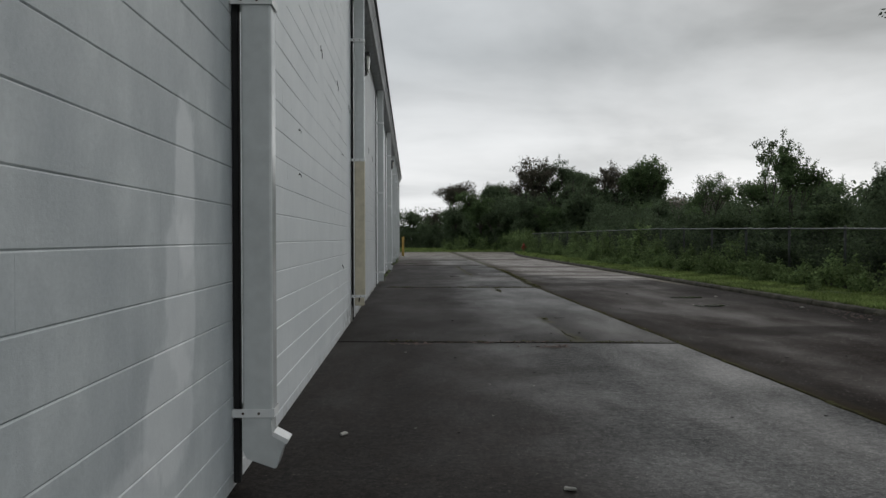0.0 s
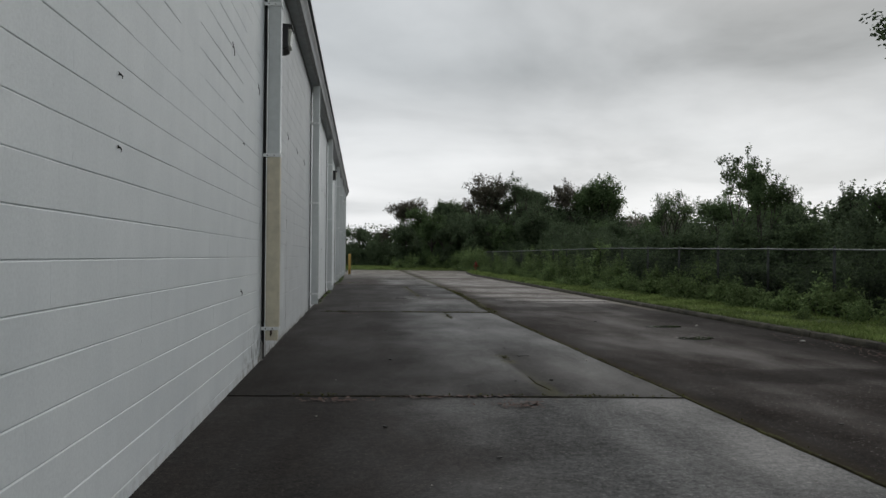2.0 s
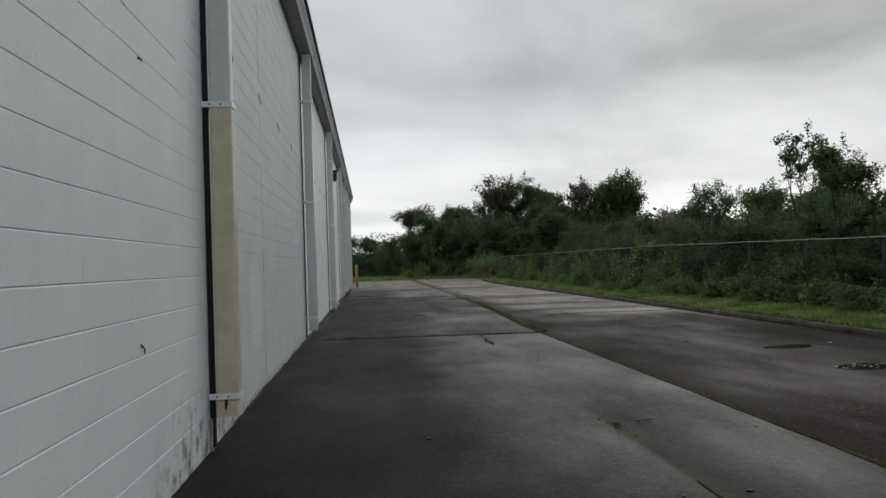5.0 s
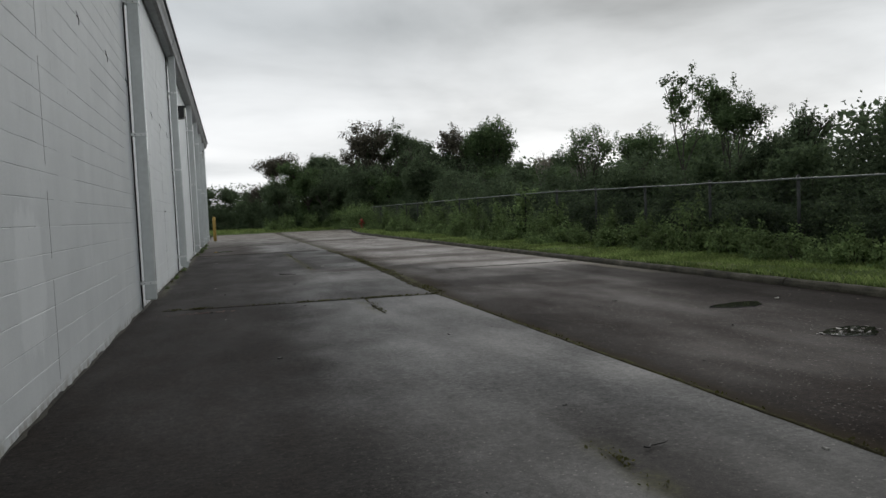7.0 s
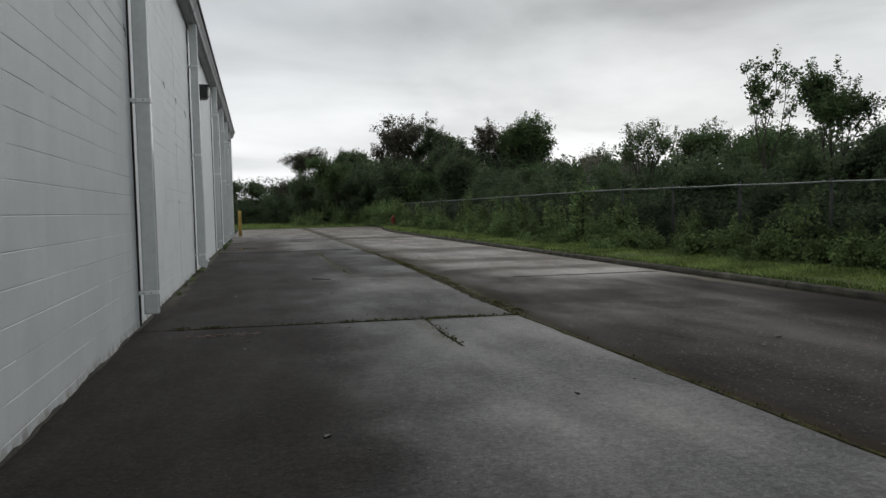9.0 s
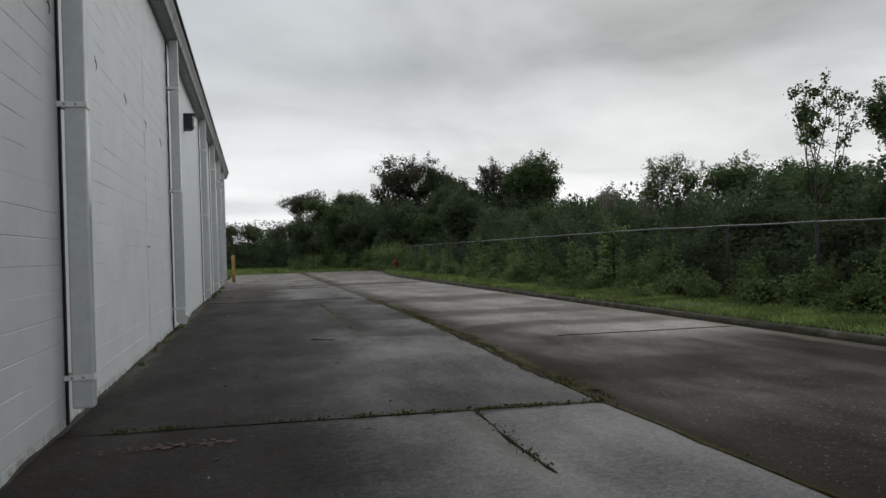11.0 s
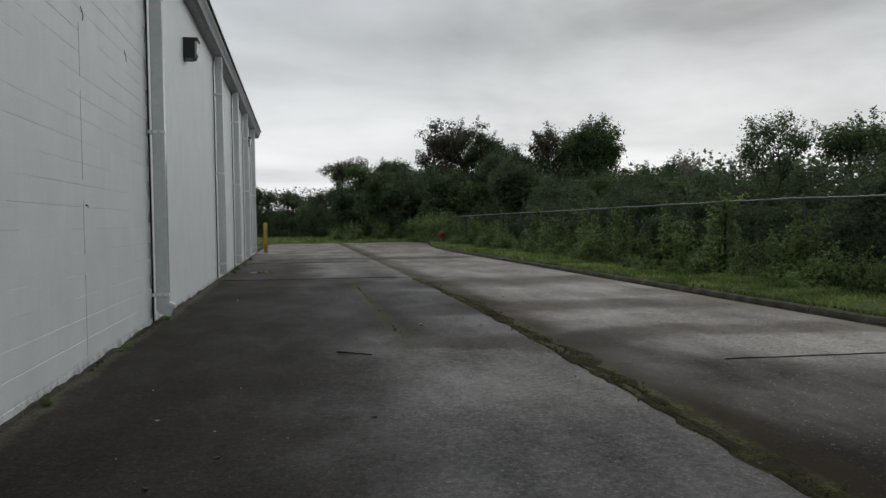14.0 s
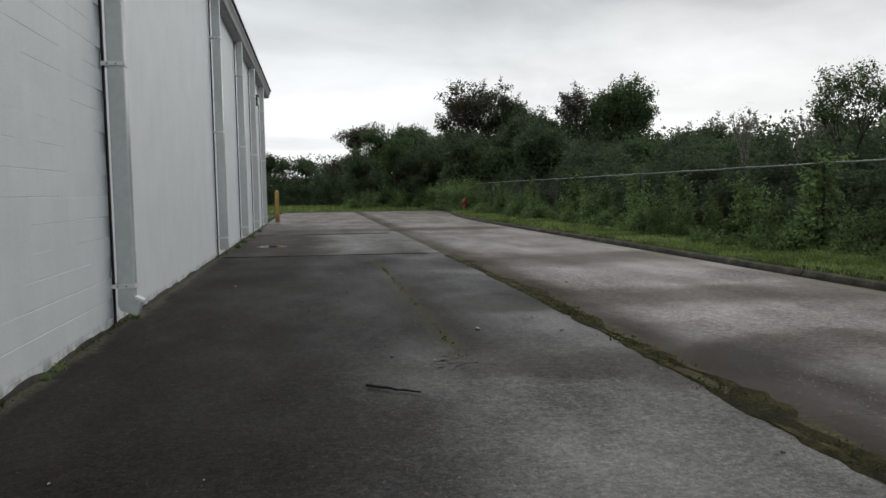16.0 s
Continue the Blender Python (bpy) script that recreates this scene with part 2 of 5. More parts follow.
    col = mix(nt, "MULTIPLY", 1.0, col, ramp(nt, mid, (0.3, 0.78), (0.7, 1.15)))
    col = mix(nt, "MULTIPLY", 1.0, col, ramp(nt, grit, (0.40, 0.32), (0.50, 0.95), (0.61, 1.65)))
    col = mix(nt, "MULTIPLY", 1.0, col, ramp(nt, noise_of(nt, pos, 15, 4, 0.7), (0.36, 0.66), (0.5, 1.0), (0.64, 1.3)))
    speck = noise_of(nt, pos, 42, 2, 0.5)
    col = mix(nt, "MIX", calc(nt, "MULTIPLY", band(nt, speck, 0.66, 0.71), 0.55), col, (0.30, 0.28, 0.26))
    # damp: along the wall, along the kerb's gutter, and across the lane at the low joints
    xw = calc(nt, "ADD", x, wob)
    yw = calc(nt, "ADD", y, calc(nt, "MULTIPLY", wob, 0.8))
    wet = calc(nt, "MULTIPLY", band(nt, calc(nt, "SUBTRACT", xw, calc(nt, "MULTIPLY", band(nt, y, 21.0, 25.0), 0.25)), 2.8, 1.4), band(nt, y, 56, 40))
    damp = calc(nt, "MULTIPLY", band(nt, calc(nt, "ADD", x, calc(nt, "MULTIPLY", wob, 0.4)), 4.2, 2.6), calc(nt, "MULTIPLY", band(nt, yw, 25.5, 28.0), band(nt, y, 36.6, 36.2)))
    wet = calc(nt, "MAXIMUM", wet, calc(nt, "MULTIPLY", damp, 0.8))
    gutter = calc(nt, "MULTIPLY", band(nt, calc(nt, "ADD", x, calc(nt, "MULTIPLY", wob, 0.5)), 7.0, 7.8), band(nt, yw, 26, 19))
    wet = calc(nt, "MAXIMUM", wet, gutter)
    for cy, half, x0 in ((22.0, 1.1, 4.6), (29.5, 1.0, 1.0), (34.3, 1.6, 0.5), (46.0, 1.4, 0.5), (26.6, 0.7, 2.6), (11.6, 0.5, 4.8)):
        d = calc(nt, "ABSOLUTE", calc(nt, "SUBTRACT", yw, cy))
        s = calc(nt, "MULTIPLY", band(nt, d, half, half * 0.35), band(nt, x, x0 - 0.6, x0 + 0.6))
        wet = calc(nt, "MAXIMUM", wet, calc(nt, "MULTIPLY", s, 0.75))
    # silt settles just past each cross joint, beside the long joint and beside the inner crack
    for cy in (10.84, 20.93, 36.66, 44.2):
        d = calc(nt, "SUBTRACT", yj, cy)
        fade = band(nt, calc(nt, "ADD", d, calc(nt, "MULTIPLY", wob, 0.5)), 1.9, 0.1)
        s = calc(nt, "MULTIPLY", calc(nt, "MULTIPLY", band(nt, d, -0.02, 0.03), fade), band(nt, x, 4.3, 4.1))
        wet = calc(nt, "MAXIMUM", wet, calc(nt, "MULTIPLY", s, 0.62))
    s = calc(nt, "MULTIPLY", band(nt, dj, -0.02, 0.02), band(nt, calc(nt, "ADD", dj, calc(nt, "MULTIPLY", wob, 0.3)), 0.85, 0.05))
    wet = calc(nt, "MAXIMUM", wet, calc(nt, "MULTIPLY", s, calc(nt, "MULTIPLY", band(nt, y, 44.0, 30.0), 0.7)))
    d3 = calc(nt, "SUBTRACT", x, 3.0)
    s = calc(nt, "MULTIPLY", band(nt, d3, -0.05, 0.03), band(nt, calc(nt, "ADD", d3, calc(nt, "MULTIPLY", wob, 0.25)), 1.0, 0.05))
    s = calc(nt, "MULTIPLY", s, calc(nt, "MAXIMUM", calc(nt, "MULTIPLY", band(nt, y, 10.5, 10.9), band(nt, yw, 15.0, 12.0)), calc(nt, "MULTIPLY", band(nt, y, 26.3, 27.2), band(nt, y, 36.4, 33.0))))
    wet = calc(nt, "MAXIMUM", wet, calc(nt, "MULTIPLY", s, 0.95))
    wet = calc(nt, "MULTIPLY", wet, ramp(nt, mid, (0.25, 0.75), (0.6, 1.0)))
    col = mix(nt, "MULTIPLY", calc(nt, "MULTIPLY", wet, 0.95), col, (0.26, 0.205, 0.175))
    # moss and silt that spread out from the long joint and the cross joints
    grow_n = noise_of(nt, pos, 1.7, 6, 0.7)
    lush = noise_of(nt, pos, 30, 4, 0.7)
    wide = calc(nt, "ADD", 0.035, calc(nt, "MULTIPLY", band(nt, y, 19.0, 24.0), 0.085))
    off = calc(nt, "ABSOLUTE", calc(nt, "SUBTRACT", dj, wide))
    m1 = band(nt, calc(nt, "ADD", calc(nt, "DIVIDE", off, wide), calc(nt, "MULTIPLY", calc(nt, "SUBTRACT", grow_n, 0.5), 3.2)), 1.3, 0.5)
    silt = band(nt, calc(nt, "ADD", calc(nt, "DIVIDE", off, calc(nt, "MULTIPLY", wide, 5.5)), calc(nt, "MULTIPLY", calc(nt, "SUBTRACT", grow_n, 0.5), 1.2)), 1.1, 0.3)
    silt = calc(nt, "MULTIPLY", silt, side)
    col = mix(nt, "MIX", calc(nt, "MULTIPLY", silt, 0.7), col, (0.040, 0.032, 0.022))
    col = mix(nt, "MIX", calc(nt, "MULTIPLY", calc(nt, "MULTIPLY", m1, band(nt, lush, 0.30, 0.50)), 0.9), col, mix(nt, "MIX", band(nt, noise_of(nt, pos, 5.0, 5, 0.7), 0.44, 0.60), ramp(nt, lush, (0.36, (0.026, 0.023, 0.012)), (0.66, (0.062, 0.054, 0.024))), ramp(nt, lush, (0.36, (0.030, 0.032, 0.011)), (0.66, (0.105, 0.105, 0.032)))))
    # a fine broken crack that slants over the outer lane
    e = calc(nt, "ADD", calc(nt, "MULTIPLY", calc(nt, "SUBTRACT", x, 4.75), 0.935), calc(nt, "MULTIPLY", calc(nt, "SUBTRACT", y, 28.6), 0.356))
    e = calc(nt, "ABSOLUTE", calc(nt, "ADD", e, calc(nt, "MULTIPLY", calc(nt, "SUBTRACT", noise_of(nt, pos, 1.3, 5, 0.6), 0.5), 0.7)))
    crack = calc(nt, "MULTIPLY", calc(nt, "MULTIPLY", band(nt, e, 0.014, 0.004), band(nt, grow_n, 0.42, 0.52)), calc(nt, "MULTIPLY", band(nt, y, 22.0, 23.0), band(nt, y, 29.3, 28.8)))
    col = mix(nt, "MIX", calc(nt, "MULTIPLY", crack, 0.75), col, (0.022, 0.018, 0.013))
    b2 = band(nt, calc(nt, "ABSOLUTE", calc(nt, "SUBTRACT", calc(nt, "ADD", x, calc(nt, "MULTIPLY", wob, 0.04)), 3.02)), 0.15, 0.02)
    ry = calc(nt, "MAXIMUM", calc(nt, "MULTIPLY", band(nt, y, 26.4, 27.0), band(nt, y, 36.4, 35.0)), calc(nt, "MULTIPLY", band(nt, y, 18.6, 19.4), band(nt, y, 20.7, 20.4)))
    ry = calc(nt, "MAXIMUM", ry, calc(nt, "MULTIPLY", band(nt, y, 10.4, 10.8), band(nt, y, 12.4, 11.2)))
    ry = calc(nt, "MAXIMUM", ry, calc(nt, "MULTIPLY", band(nt, y, 12.5, 12.8), band(nt, y, 13.6, 13.3)))
    col = mix(nt, "MIX", calc(nt, "MULTIPLY", calc(nt, "MULTIPLY", calc(nt, "MULTIPLY", b2, ry), band(nt, grow_n, 0.34, 0.56)), 0.8), col, ramp(nt, lush, (0.3, (0.024, 0.022, 0.010)), (0.7, (0.070, 0.068, 0.022))))
    # crumbled mortar at the foot of the wall
    crumb = calc(nt, "MULTIPLY", band(nt, calc(nt, "ADD", x, calc(nt, "MULTIPLY", calc(nt, "SUBTRACT", grow_n, 0.5), 0.45)), 0.18, 0.07), calc(nt, "MULTIPLY", band(nt, y, 22.0, 24.5), band(nt, y, 50.0, 44.0)))
    col = mix(nt, "MIX", calc(nt, "MULTIPLY", crumb, 0.8), col, mix(nt, "MIX", band(nt, lush, 0.42, 0.6), (0.12, 0.11, 0.085), (0.045, 0.05, 0.022)))
    # pale sand washed along the kerb
    sand = calc(nt, "MULTIPLY", band(nt, calc(nt, "ADD", x, calc(nt, "MULTIPLY", calc(nt, "SUBTRACT", grow_n, 0.5), 0.5)), 8.22, 8.45), band(nt, y, 20.0, 24.0))
    sand = calc(nt, "MULTIPLY", sand, band(nt, y, 50.0, 46.0))
    col = mix(nt, "MIX", calc(nt, "MULTIPLY", sand, 0.6), col, (0.19, 0.17, 0.125))
    link(nt, col, b.inputs["Base Color"])
    r = ramp(nt, broad, (0.35, 0.78), (0.65, 0.48))
    gloss = mix(nt, "MULTIPLY", 1.0, ramp(nt, broad, (0.36, 0.10), (0.66, 0.32)), ramp(nt, mid, (0.3, 0.6), (0.7, 1.1)))
    gloss = mix(nt, "MIX", calc(nt, "MULTIPLY", pale, 0.6), gloss, (0.36, 0.36, 0.36))
    gloss = mix(nt, "MIX", calc(nt, "MULTIPLY", wet, 0.85), gloss, (0.05, 0.05, 0.05))
    gloss = mix(nt, "MULTIPLY", calc(nt, "MULTIPLY", side, band(nt, y, 25.0, 19.0)), gloss, (0.22, 0.22, 0.22))
    gloss = mix(nt, "MULTIPLY", silt, gloss, (0.35, 0.35, 0.35))
    link(nt, gloss, b.inputs["Specular IOR Level"])
    r = mix(nt, "MIX", ramp(nt, mid, (0.3, 0.0), (0.7, 0.35)), r, (0.66, 0.66, 0.66))
    r = mix(nt, "MIX", calc(nt, "MULTIPLY", wet, 0.7), r, (0.68, 0.68, 0.68))
    link(nt, r, b.inputs["Roughness"])
    h = calc(nt, "ADD", calc(nt, "MULTIPLY", stones.outputs["Distance"], 0.7), calc(nt, "MULTIPLY", noise_of(nt, pos, 210, 3, 0.7), 0.5))
    bump(nt, b, h, 0.22, 0.004)
    return m


def leaf_mat(name, dark, light, rough=0.6):
    m, nt, b, pos = shader(name, 0.85, 0, 0.06)
    rnd = node(nt, "ShaderNodeNewGeometry").outputs["Random Per Island"]
    tone = ramp(nt, rnd, (0.0, dark), (0.75, tuple((p + q) / 2 for p, q in zip(dark, light))), (1.0, light))
    col = mix(nt, "MULTIPLY", 1.0, tone, ramp(nt, noise_of(nt, pos, 0.9, 4, 0.6), (0.36, 0.62), (0.5, 0.95), (0.64, 1.4)))
    link(nt, col, b.inputs["Base Color"])
    out = nt.nodes["Material Output"]
    thin = node(nt, "ShaderNodeBsdfTranslucent")
    link(nt, col, thin.inputs[0])
    both = node(nt, "ShaderNodeMixShader", Fac=0.45)
    link(nt, b.outputs[0], both.inputs[1])
    link(nt, thin.outputs[0], both.inputs[2])
    link(nt, both.outputs[0], out.inputs[0])
    return m


def moss_mat():
    m, nt, b, pos = shader("mossy_joint_soil", 0.95, 0, 0.2)
    n, f = noise_of(nt, pos, 3.2, 5, 0.65), noise_of(nt, pos, 70, 4, 0.7)
    col = ramp(nt, n, (0.35, (0.016, 0.014, 0.011)), (0.55, (0.026, 0.023, 0.014)), (0.72, (0.055, 0.050, 0.022)))
    col = mix(nt, "MULTIPLY", 1.0, col, ramp(nt, f, (0.3, 0.4), (0.7, 1.3)))
    link(nt, col, b.inputs["Base Color"])
    bump(nt, b, f, 0.9, 0.02)
    return m


def soil_mat():
    m, nt, b, pos = shader("grassy_soil", 0.95, 0, 0.15)
    n, f = noise_of(nt, pos, 0.8, 5, 0.6), noise_of(nt, pos, 45, 4, 0.7)
    col = ramp(nt, n, (0.3, (0.05, 0.075, 0.022)), (0.55, (0.09, 0.125, 0.038)), (0.75, (0.16, 0.15, 0.07)))
    col = mix(nt, "MULTIPLY", 1.0, col, ramp(nt, f, (0.3, 0.5), (0.7, 1.2)))
    link(nt, col, b.inputs["Base Color"])
    bump(nt, b, f, 0.8, 0.03)
    return m


def kerb_mat():
    m, nt, b, pos = shader("weathered_kerb_concrete", 0.85, 0, 0.3)
    n, f = noise_of(nt, pos, 2.2, 6, 0.65), noise_of(nt, pos, 60, 4, 0.6)
    col = ramp(nt, n, (0.38, (0.036, 0.033, 0.024)), (0.58, (0.085, 0.077, 0.056)), (0.78, (0.19, 0.178, 0.145)))
    col = mix(nt, "MULTIPLY", 1.0, col, ramp(nt, f, (0.3, 0.6), (0.7, 1.15)))
    link(nt, col, b.inputs["Base Color"])
    bump(nt, b, f, 0.6, 0.012)
    return m


def moss_patch_mat():
    m, nt, b, pos = shader("patchy_olive_moss", 0.95, 0, 0.1)
    n, f = noise_of(nt, pos, 4.0, 6, 0.7), noise_of(nt, pos, 55, 4, 0.7)
    col = ramp(nt, n, (0.36, (0.028, 0.024, 0.015)), (0.52, (0.050, 0.046, 0.020)), (0.68, (0.098, 0.096, 0.032)))
    col = mix(nt, "MULTIPLY", 1.0, col, ramp(nt, f, (0.3, 0.4), (0.7, 1.3)))
    link(nt, col, b.inputs["Base Color"])
    bump(nt, b, f, 0.9, 0.02)
    return m


MOSS_PATCH = moss_patch_mat()
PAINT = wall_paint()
PAVE = pavement_mat()
MOSS = moss_mat()
SOIL = soil_mat()
KERB = kerb_mat()
SPOUT = plain("painted_sheet_metal", (0.62, 0.645, 0.635), 0.16, 0.0, 14, 0.12, 0.03, 0.75)
CREAM = plain("weathered_cream_metal", (0.66, 0.60, 0.45), 0.36, 0.0, 9, 0.22, 0.08)
STRAP = plain("bare_white_strap", (0.80, 0.81, 0.80), 0.35, 0.0, 20, 0.12, 0.05)
RUST = plain("rusty_iron", (0.09, 0.055, 0.04), 0.9, 0.2, 60, 0.5, 0.4)
GUTTER = plain("aged_gutter_metal", (0.36, 0.37, 0.37), 0.5, 0.1, 5, 0.30, 0.1)
ROOF = plain("dark_roof_metal", (0.10, 0.105, 0.11), 0.5, 0.3, 8, 0.25, 0.1)
BLACK = plain("black_lamp_housing", (0.018, 0.018, 0.018), 0.5, 0.1, 25, 0.3, 0.05)
LENS = plain("cloudy_lamp_lens", (0.62, 0.62, 0.55), 0.2, 0.0, 12, 0.15, 0.05)
YELLOW = plain("faded_yellow_paint", (0.60, 0.40, 0.10), 0.6, 0.0, 12, 0.35, 0.2)
RED = plain("faded_red_paint", (0.42, 0.055, 0.03), 0.55, 0.0, 14, 0.35, 0.15)
GALV = plain("galvanised_steel", (0.20, 0.215, 0.205), 0.5, 0.5, 20, 0.3, 0.1)
POST = plain("dark_weathered_post", (0.045, 0.05, 0.045), 0.6, 0.3, 20, 0.3, 0.1)
SEALED = plain("painted_over_sealant", (0.17, 0.175, 0.175), 0.8, 0.0, 30, 0.5, 0.2)
# black for the shade in the gap behind each downspout
GAP_SHADE = plain("black_gap_shade", (0.012, 0.012, 0.012), 0.8, 0.0, 20, 0.3, 0.1)
WIRE = plain("dull_fence_wire", (0.05, 0.053, 0.05), 0.7, 0.2, 20, 0.3, 0.1)
BARK = plain("grey_brown_bark", (0.10, 0.085, 0.07), 0.95, 0.0, 22, 0.5, 0.8)
PALE = plain("dry_pale_twig", (0.30, 0.27, 0.24), 0.9, 0.0, 25, 0.3, 0.4)
CHIP = plain("pale_litter", (0.46, 0.44, 0.40), 0.7, 0.0, 40, 0.3, 0.2)
STICK = plain("wet_dark_wood", (0.025, 0.02, 0.018), 0.6, 0.0, 60, 0.5, 0.5)
DEAD = plain("brown_dead_leaves", (0.13, 0.065, 0.045), 0.8, 0.0, 40, 0.5, 0.3)
DIRT = plain("damp_dirt_and_mortar", (0.055, 0.05, 0.036), 0.95, 0.0, 20, 0.7, 0.9)
BOOT = plain("rough_mortar", (0.40, 0.39, 0.36), 0.9, 0.0, 26, 0.4, 0.9)
LEAF_DARK = leaf_mat("dark_foliage", (0.080, 0.112, 0.066), (0.150, 0.195, 0.105))
# darker copy of the foliage greens, with the thicket's shade put into the colour
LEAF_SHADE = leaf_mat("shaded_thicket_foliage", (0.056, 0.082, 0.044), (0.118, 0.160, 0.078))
LEAF_PALE = leaf_mat("pale_dry_foliage", (0.17, 0.155, 0.12), (0.34, 0.31, 0.24))
LEAF_MID = leaf_mat("green_foliage", (0.084, 0.128, 0.060), (0.155, 0.215, 0.096))
LEAF_LIGHT = leaf_mat("light_weed_foliage", (0.115, 0.170, 0.068), (0.24, 0.315, 0.13))
LEAF_DRY = leaf_mat("thin_brownish_foliage", (0.085, 0.080, 0.062), (0.17, 0.155, 0.115))
OLIVE = leaf_mat("olive_moss_sprigs", (0.052, 0.052, 0.020), (0.14, 0.138, 0.050))
GRASS = leaf_mat("grass_blades", (0.13, 0.19, 0.055), (0.31, 0.37, 0.14))


def water_mat():
    m, nt, b, pos = shader("still_puddle_water", 0.03, 0, 0.5)
    link(nt, ramp(nt, noise_of(nt, pos, 6, 3), (0.3, (0.012, 0.011, 0.010)), (0.7, (0.03, 0.026, 0.022))), b.inputs["Base Color"])
    bump(nt, b, noise_of(nt, pos, 9, 2), 0.14, 0.012)
    return m


WATER = water_mat()


# ---- mesh helpers ----
def mesh_of(name, bm, material, smooth=False):
    me = bpy.data.meshes.new(name)
    bm.to_mesh(me)
    bm.free()
    me.materials.append(material)
    if smooth:
        me.polygons.foreach_set("use_smooth", [True] * len(me.polygons))
    return me


def part(name, bm, material, parent, label="", smooth=False):
    ob = new(name, mesh_of(name, bm, material, smooth))
    ob.parent = parent
    return tagged(ob, label) if label else ob


def thing(name, label, category, at=(0, 0, 0), group="", kind="", turn=0.0):
    ob = new(name)
    ob.empty_display_size = 0.1
    ob.matrix_world = pose(*at, 0, 0, turn)
    return tagged(ob, label, category, group, kind)


def box(bm, x0, x1, y0, y1, z0, z1, bevel=0.0, seg=1):
    """Adds a box, with rounded edges if asked."""
    vs = [bm.verts.new((x, y, z)) for x in (x0, x1) for y in (y0, y1) for z in (z0, z1)]
    fs = [bm.faces.new([vs[i] for i in q]) for q in ((0, 1, 3, 2), (4, 6, 7, 5), (0, 4, 5, 1), (2, 3, 7, 6), (0, 2, 6, 4), (1, 5, 7, 3))]
    if bevel:
        edges = {ed for f in fs for ed in f.edges}
        bmesh.ops.bevel(bm, geom=list(edges), offset=bevel, segments=seg, affect="EDGES", profile=0.5)
    return bm


def tube(bm, points, radii, sides=8, cap=True):
    """A round bar that follows points."""
    rings = []
    for i, p in enumerate(points):
        a, b = Vector(points[max(i - 1, 0)]), Vector(points[min(i + 1, len(points) - 1)])
        d = (b - a).normalized()
        u = d.cross((0, 0, 1) if abs(d.z) < 0.9 else (1, 0, 0)).normalized()
        v = d.cross(u)
        r = radii[i] if isinstance(radii, (list, tuple)) else radii
        rings.append([bm.verts.new(Vector(p) + r * (math.cos(k * math.tau / sides) * u + math.sin(k * math.tau / sides) * v)) for k in range(sides)])
    for a, b in zip(rings, rings[1:]):
        for k in range(sides):
            bm.faces.new((a[k], a[(k + 1) % sides], b[(k + 1) % sides], b[k]))
    if cap:
        bm.faces.new(rings[0][::-1])
        bm.faces.new(rings[-1])
    return bm


def turned(bm, profile, sides=20, at=(0, 0)):
    """A turned solid from (radius, z) rows."""
    rings = [[bm.verts.new((at[0] + r * math.cos(k * math.tau / sides), at[1] + r * math.sin(k * math.tau / sides), z)) for k in range(sides)] for r, z in profile]
    for a, b in zip(rings, rings[1:]):
        for k in range(sides):
            bm.faces.new((a[k], a[(k + 1) % sides], b[(k + 1) % sides], b[k]))
    bm.faces.new(rings[0][::-1])
    bm.faces.new(rings[-1])
    return bm


def extruded(bm, outline, y0, y1):
    """A section in x and z, drawn out along y."""
    a = [bm.verts.new((x, y0, z)) for x, z in outline]
    b = [bm.verts.new((x, y1, z)) for x, z in outline]
    n = len(outline)
    for k in range(n):
        bm.faces.new((a[k], a[(k + 1) % n], b[(k + 1) % n], b[k]))
    bm.faces.new(a[::-1])
    bm.faces.new(b)
    bmesh.ops.recalc_face_normals(bm, faces=bm.faces[:])
    return bm


def quads_mesh(name, q, material):
    """A mesh of loose quads from an array (n, 4, 3)."""
    n = len(q)
    me = bpy.data.meshes.new(name)
    me.vertices.add(n * 4)
    me.loops.add(n * 4)
    me.polygons.add(n)
    me.vertices.foreach_set("co", q.reshape(-1).astype(np.float32))
    me.loops.foreach_set("vertex_index", np.arange(n * 4, dtype=np.int32))
    me.polygons.foreach_set("loop_start", np.arange(0, n * 4, 4, dtype=np.int32))
    me.update(calc_edges=True)
    me.materials.append(material)
    return me


def leaves(rng, centres, size, flat=0.35, heart=None):
    """Leaf-shaped quads with random turns, one for each centre."""
    n = len(centres)
    u = rng.normal(size=(n, 3))
    u[:, 2] = u[:, 2] * (1 - flat) - 0.25
    u /= np.linalg.norm(u, axis=1, keepdims=True)
    aim = rng.normal(size=(n, 3)) * 0.55 + np.array((0, 0, 1.0))
    if heart is not None:
        out = centres - heart
        aim += 0.9 * out / (np.linalg.norm(out, axis=1, keepdims=True) + 1e-6)
    v = np.cross(u, aim)
    v /= np.linalg.norm(v, axis=1, keepdims=True) + 1e-9
    s = size * rng.uniform(0.6, 1.3, (n, 1))
    w = 0.34 * s
    bend = np.cross(u, v) * s * 0.12
    return np.stack([centres - u * s / 2, centres + v * w + bend, centres + u * s / 2, centres - v * w + bend], 1)


# ---- ground, pavement, kerb ----
def kerb_x(y):
    return 8.62 + 0.0062 * max(0.0, y - 50.0) ** 2


PAVE_END = 70.0


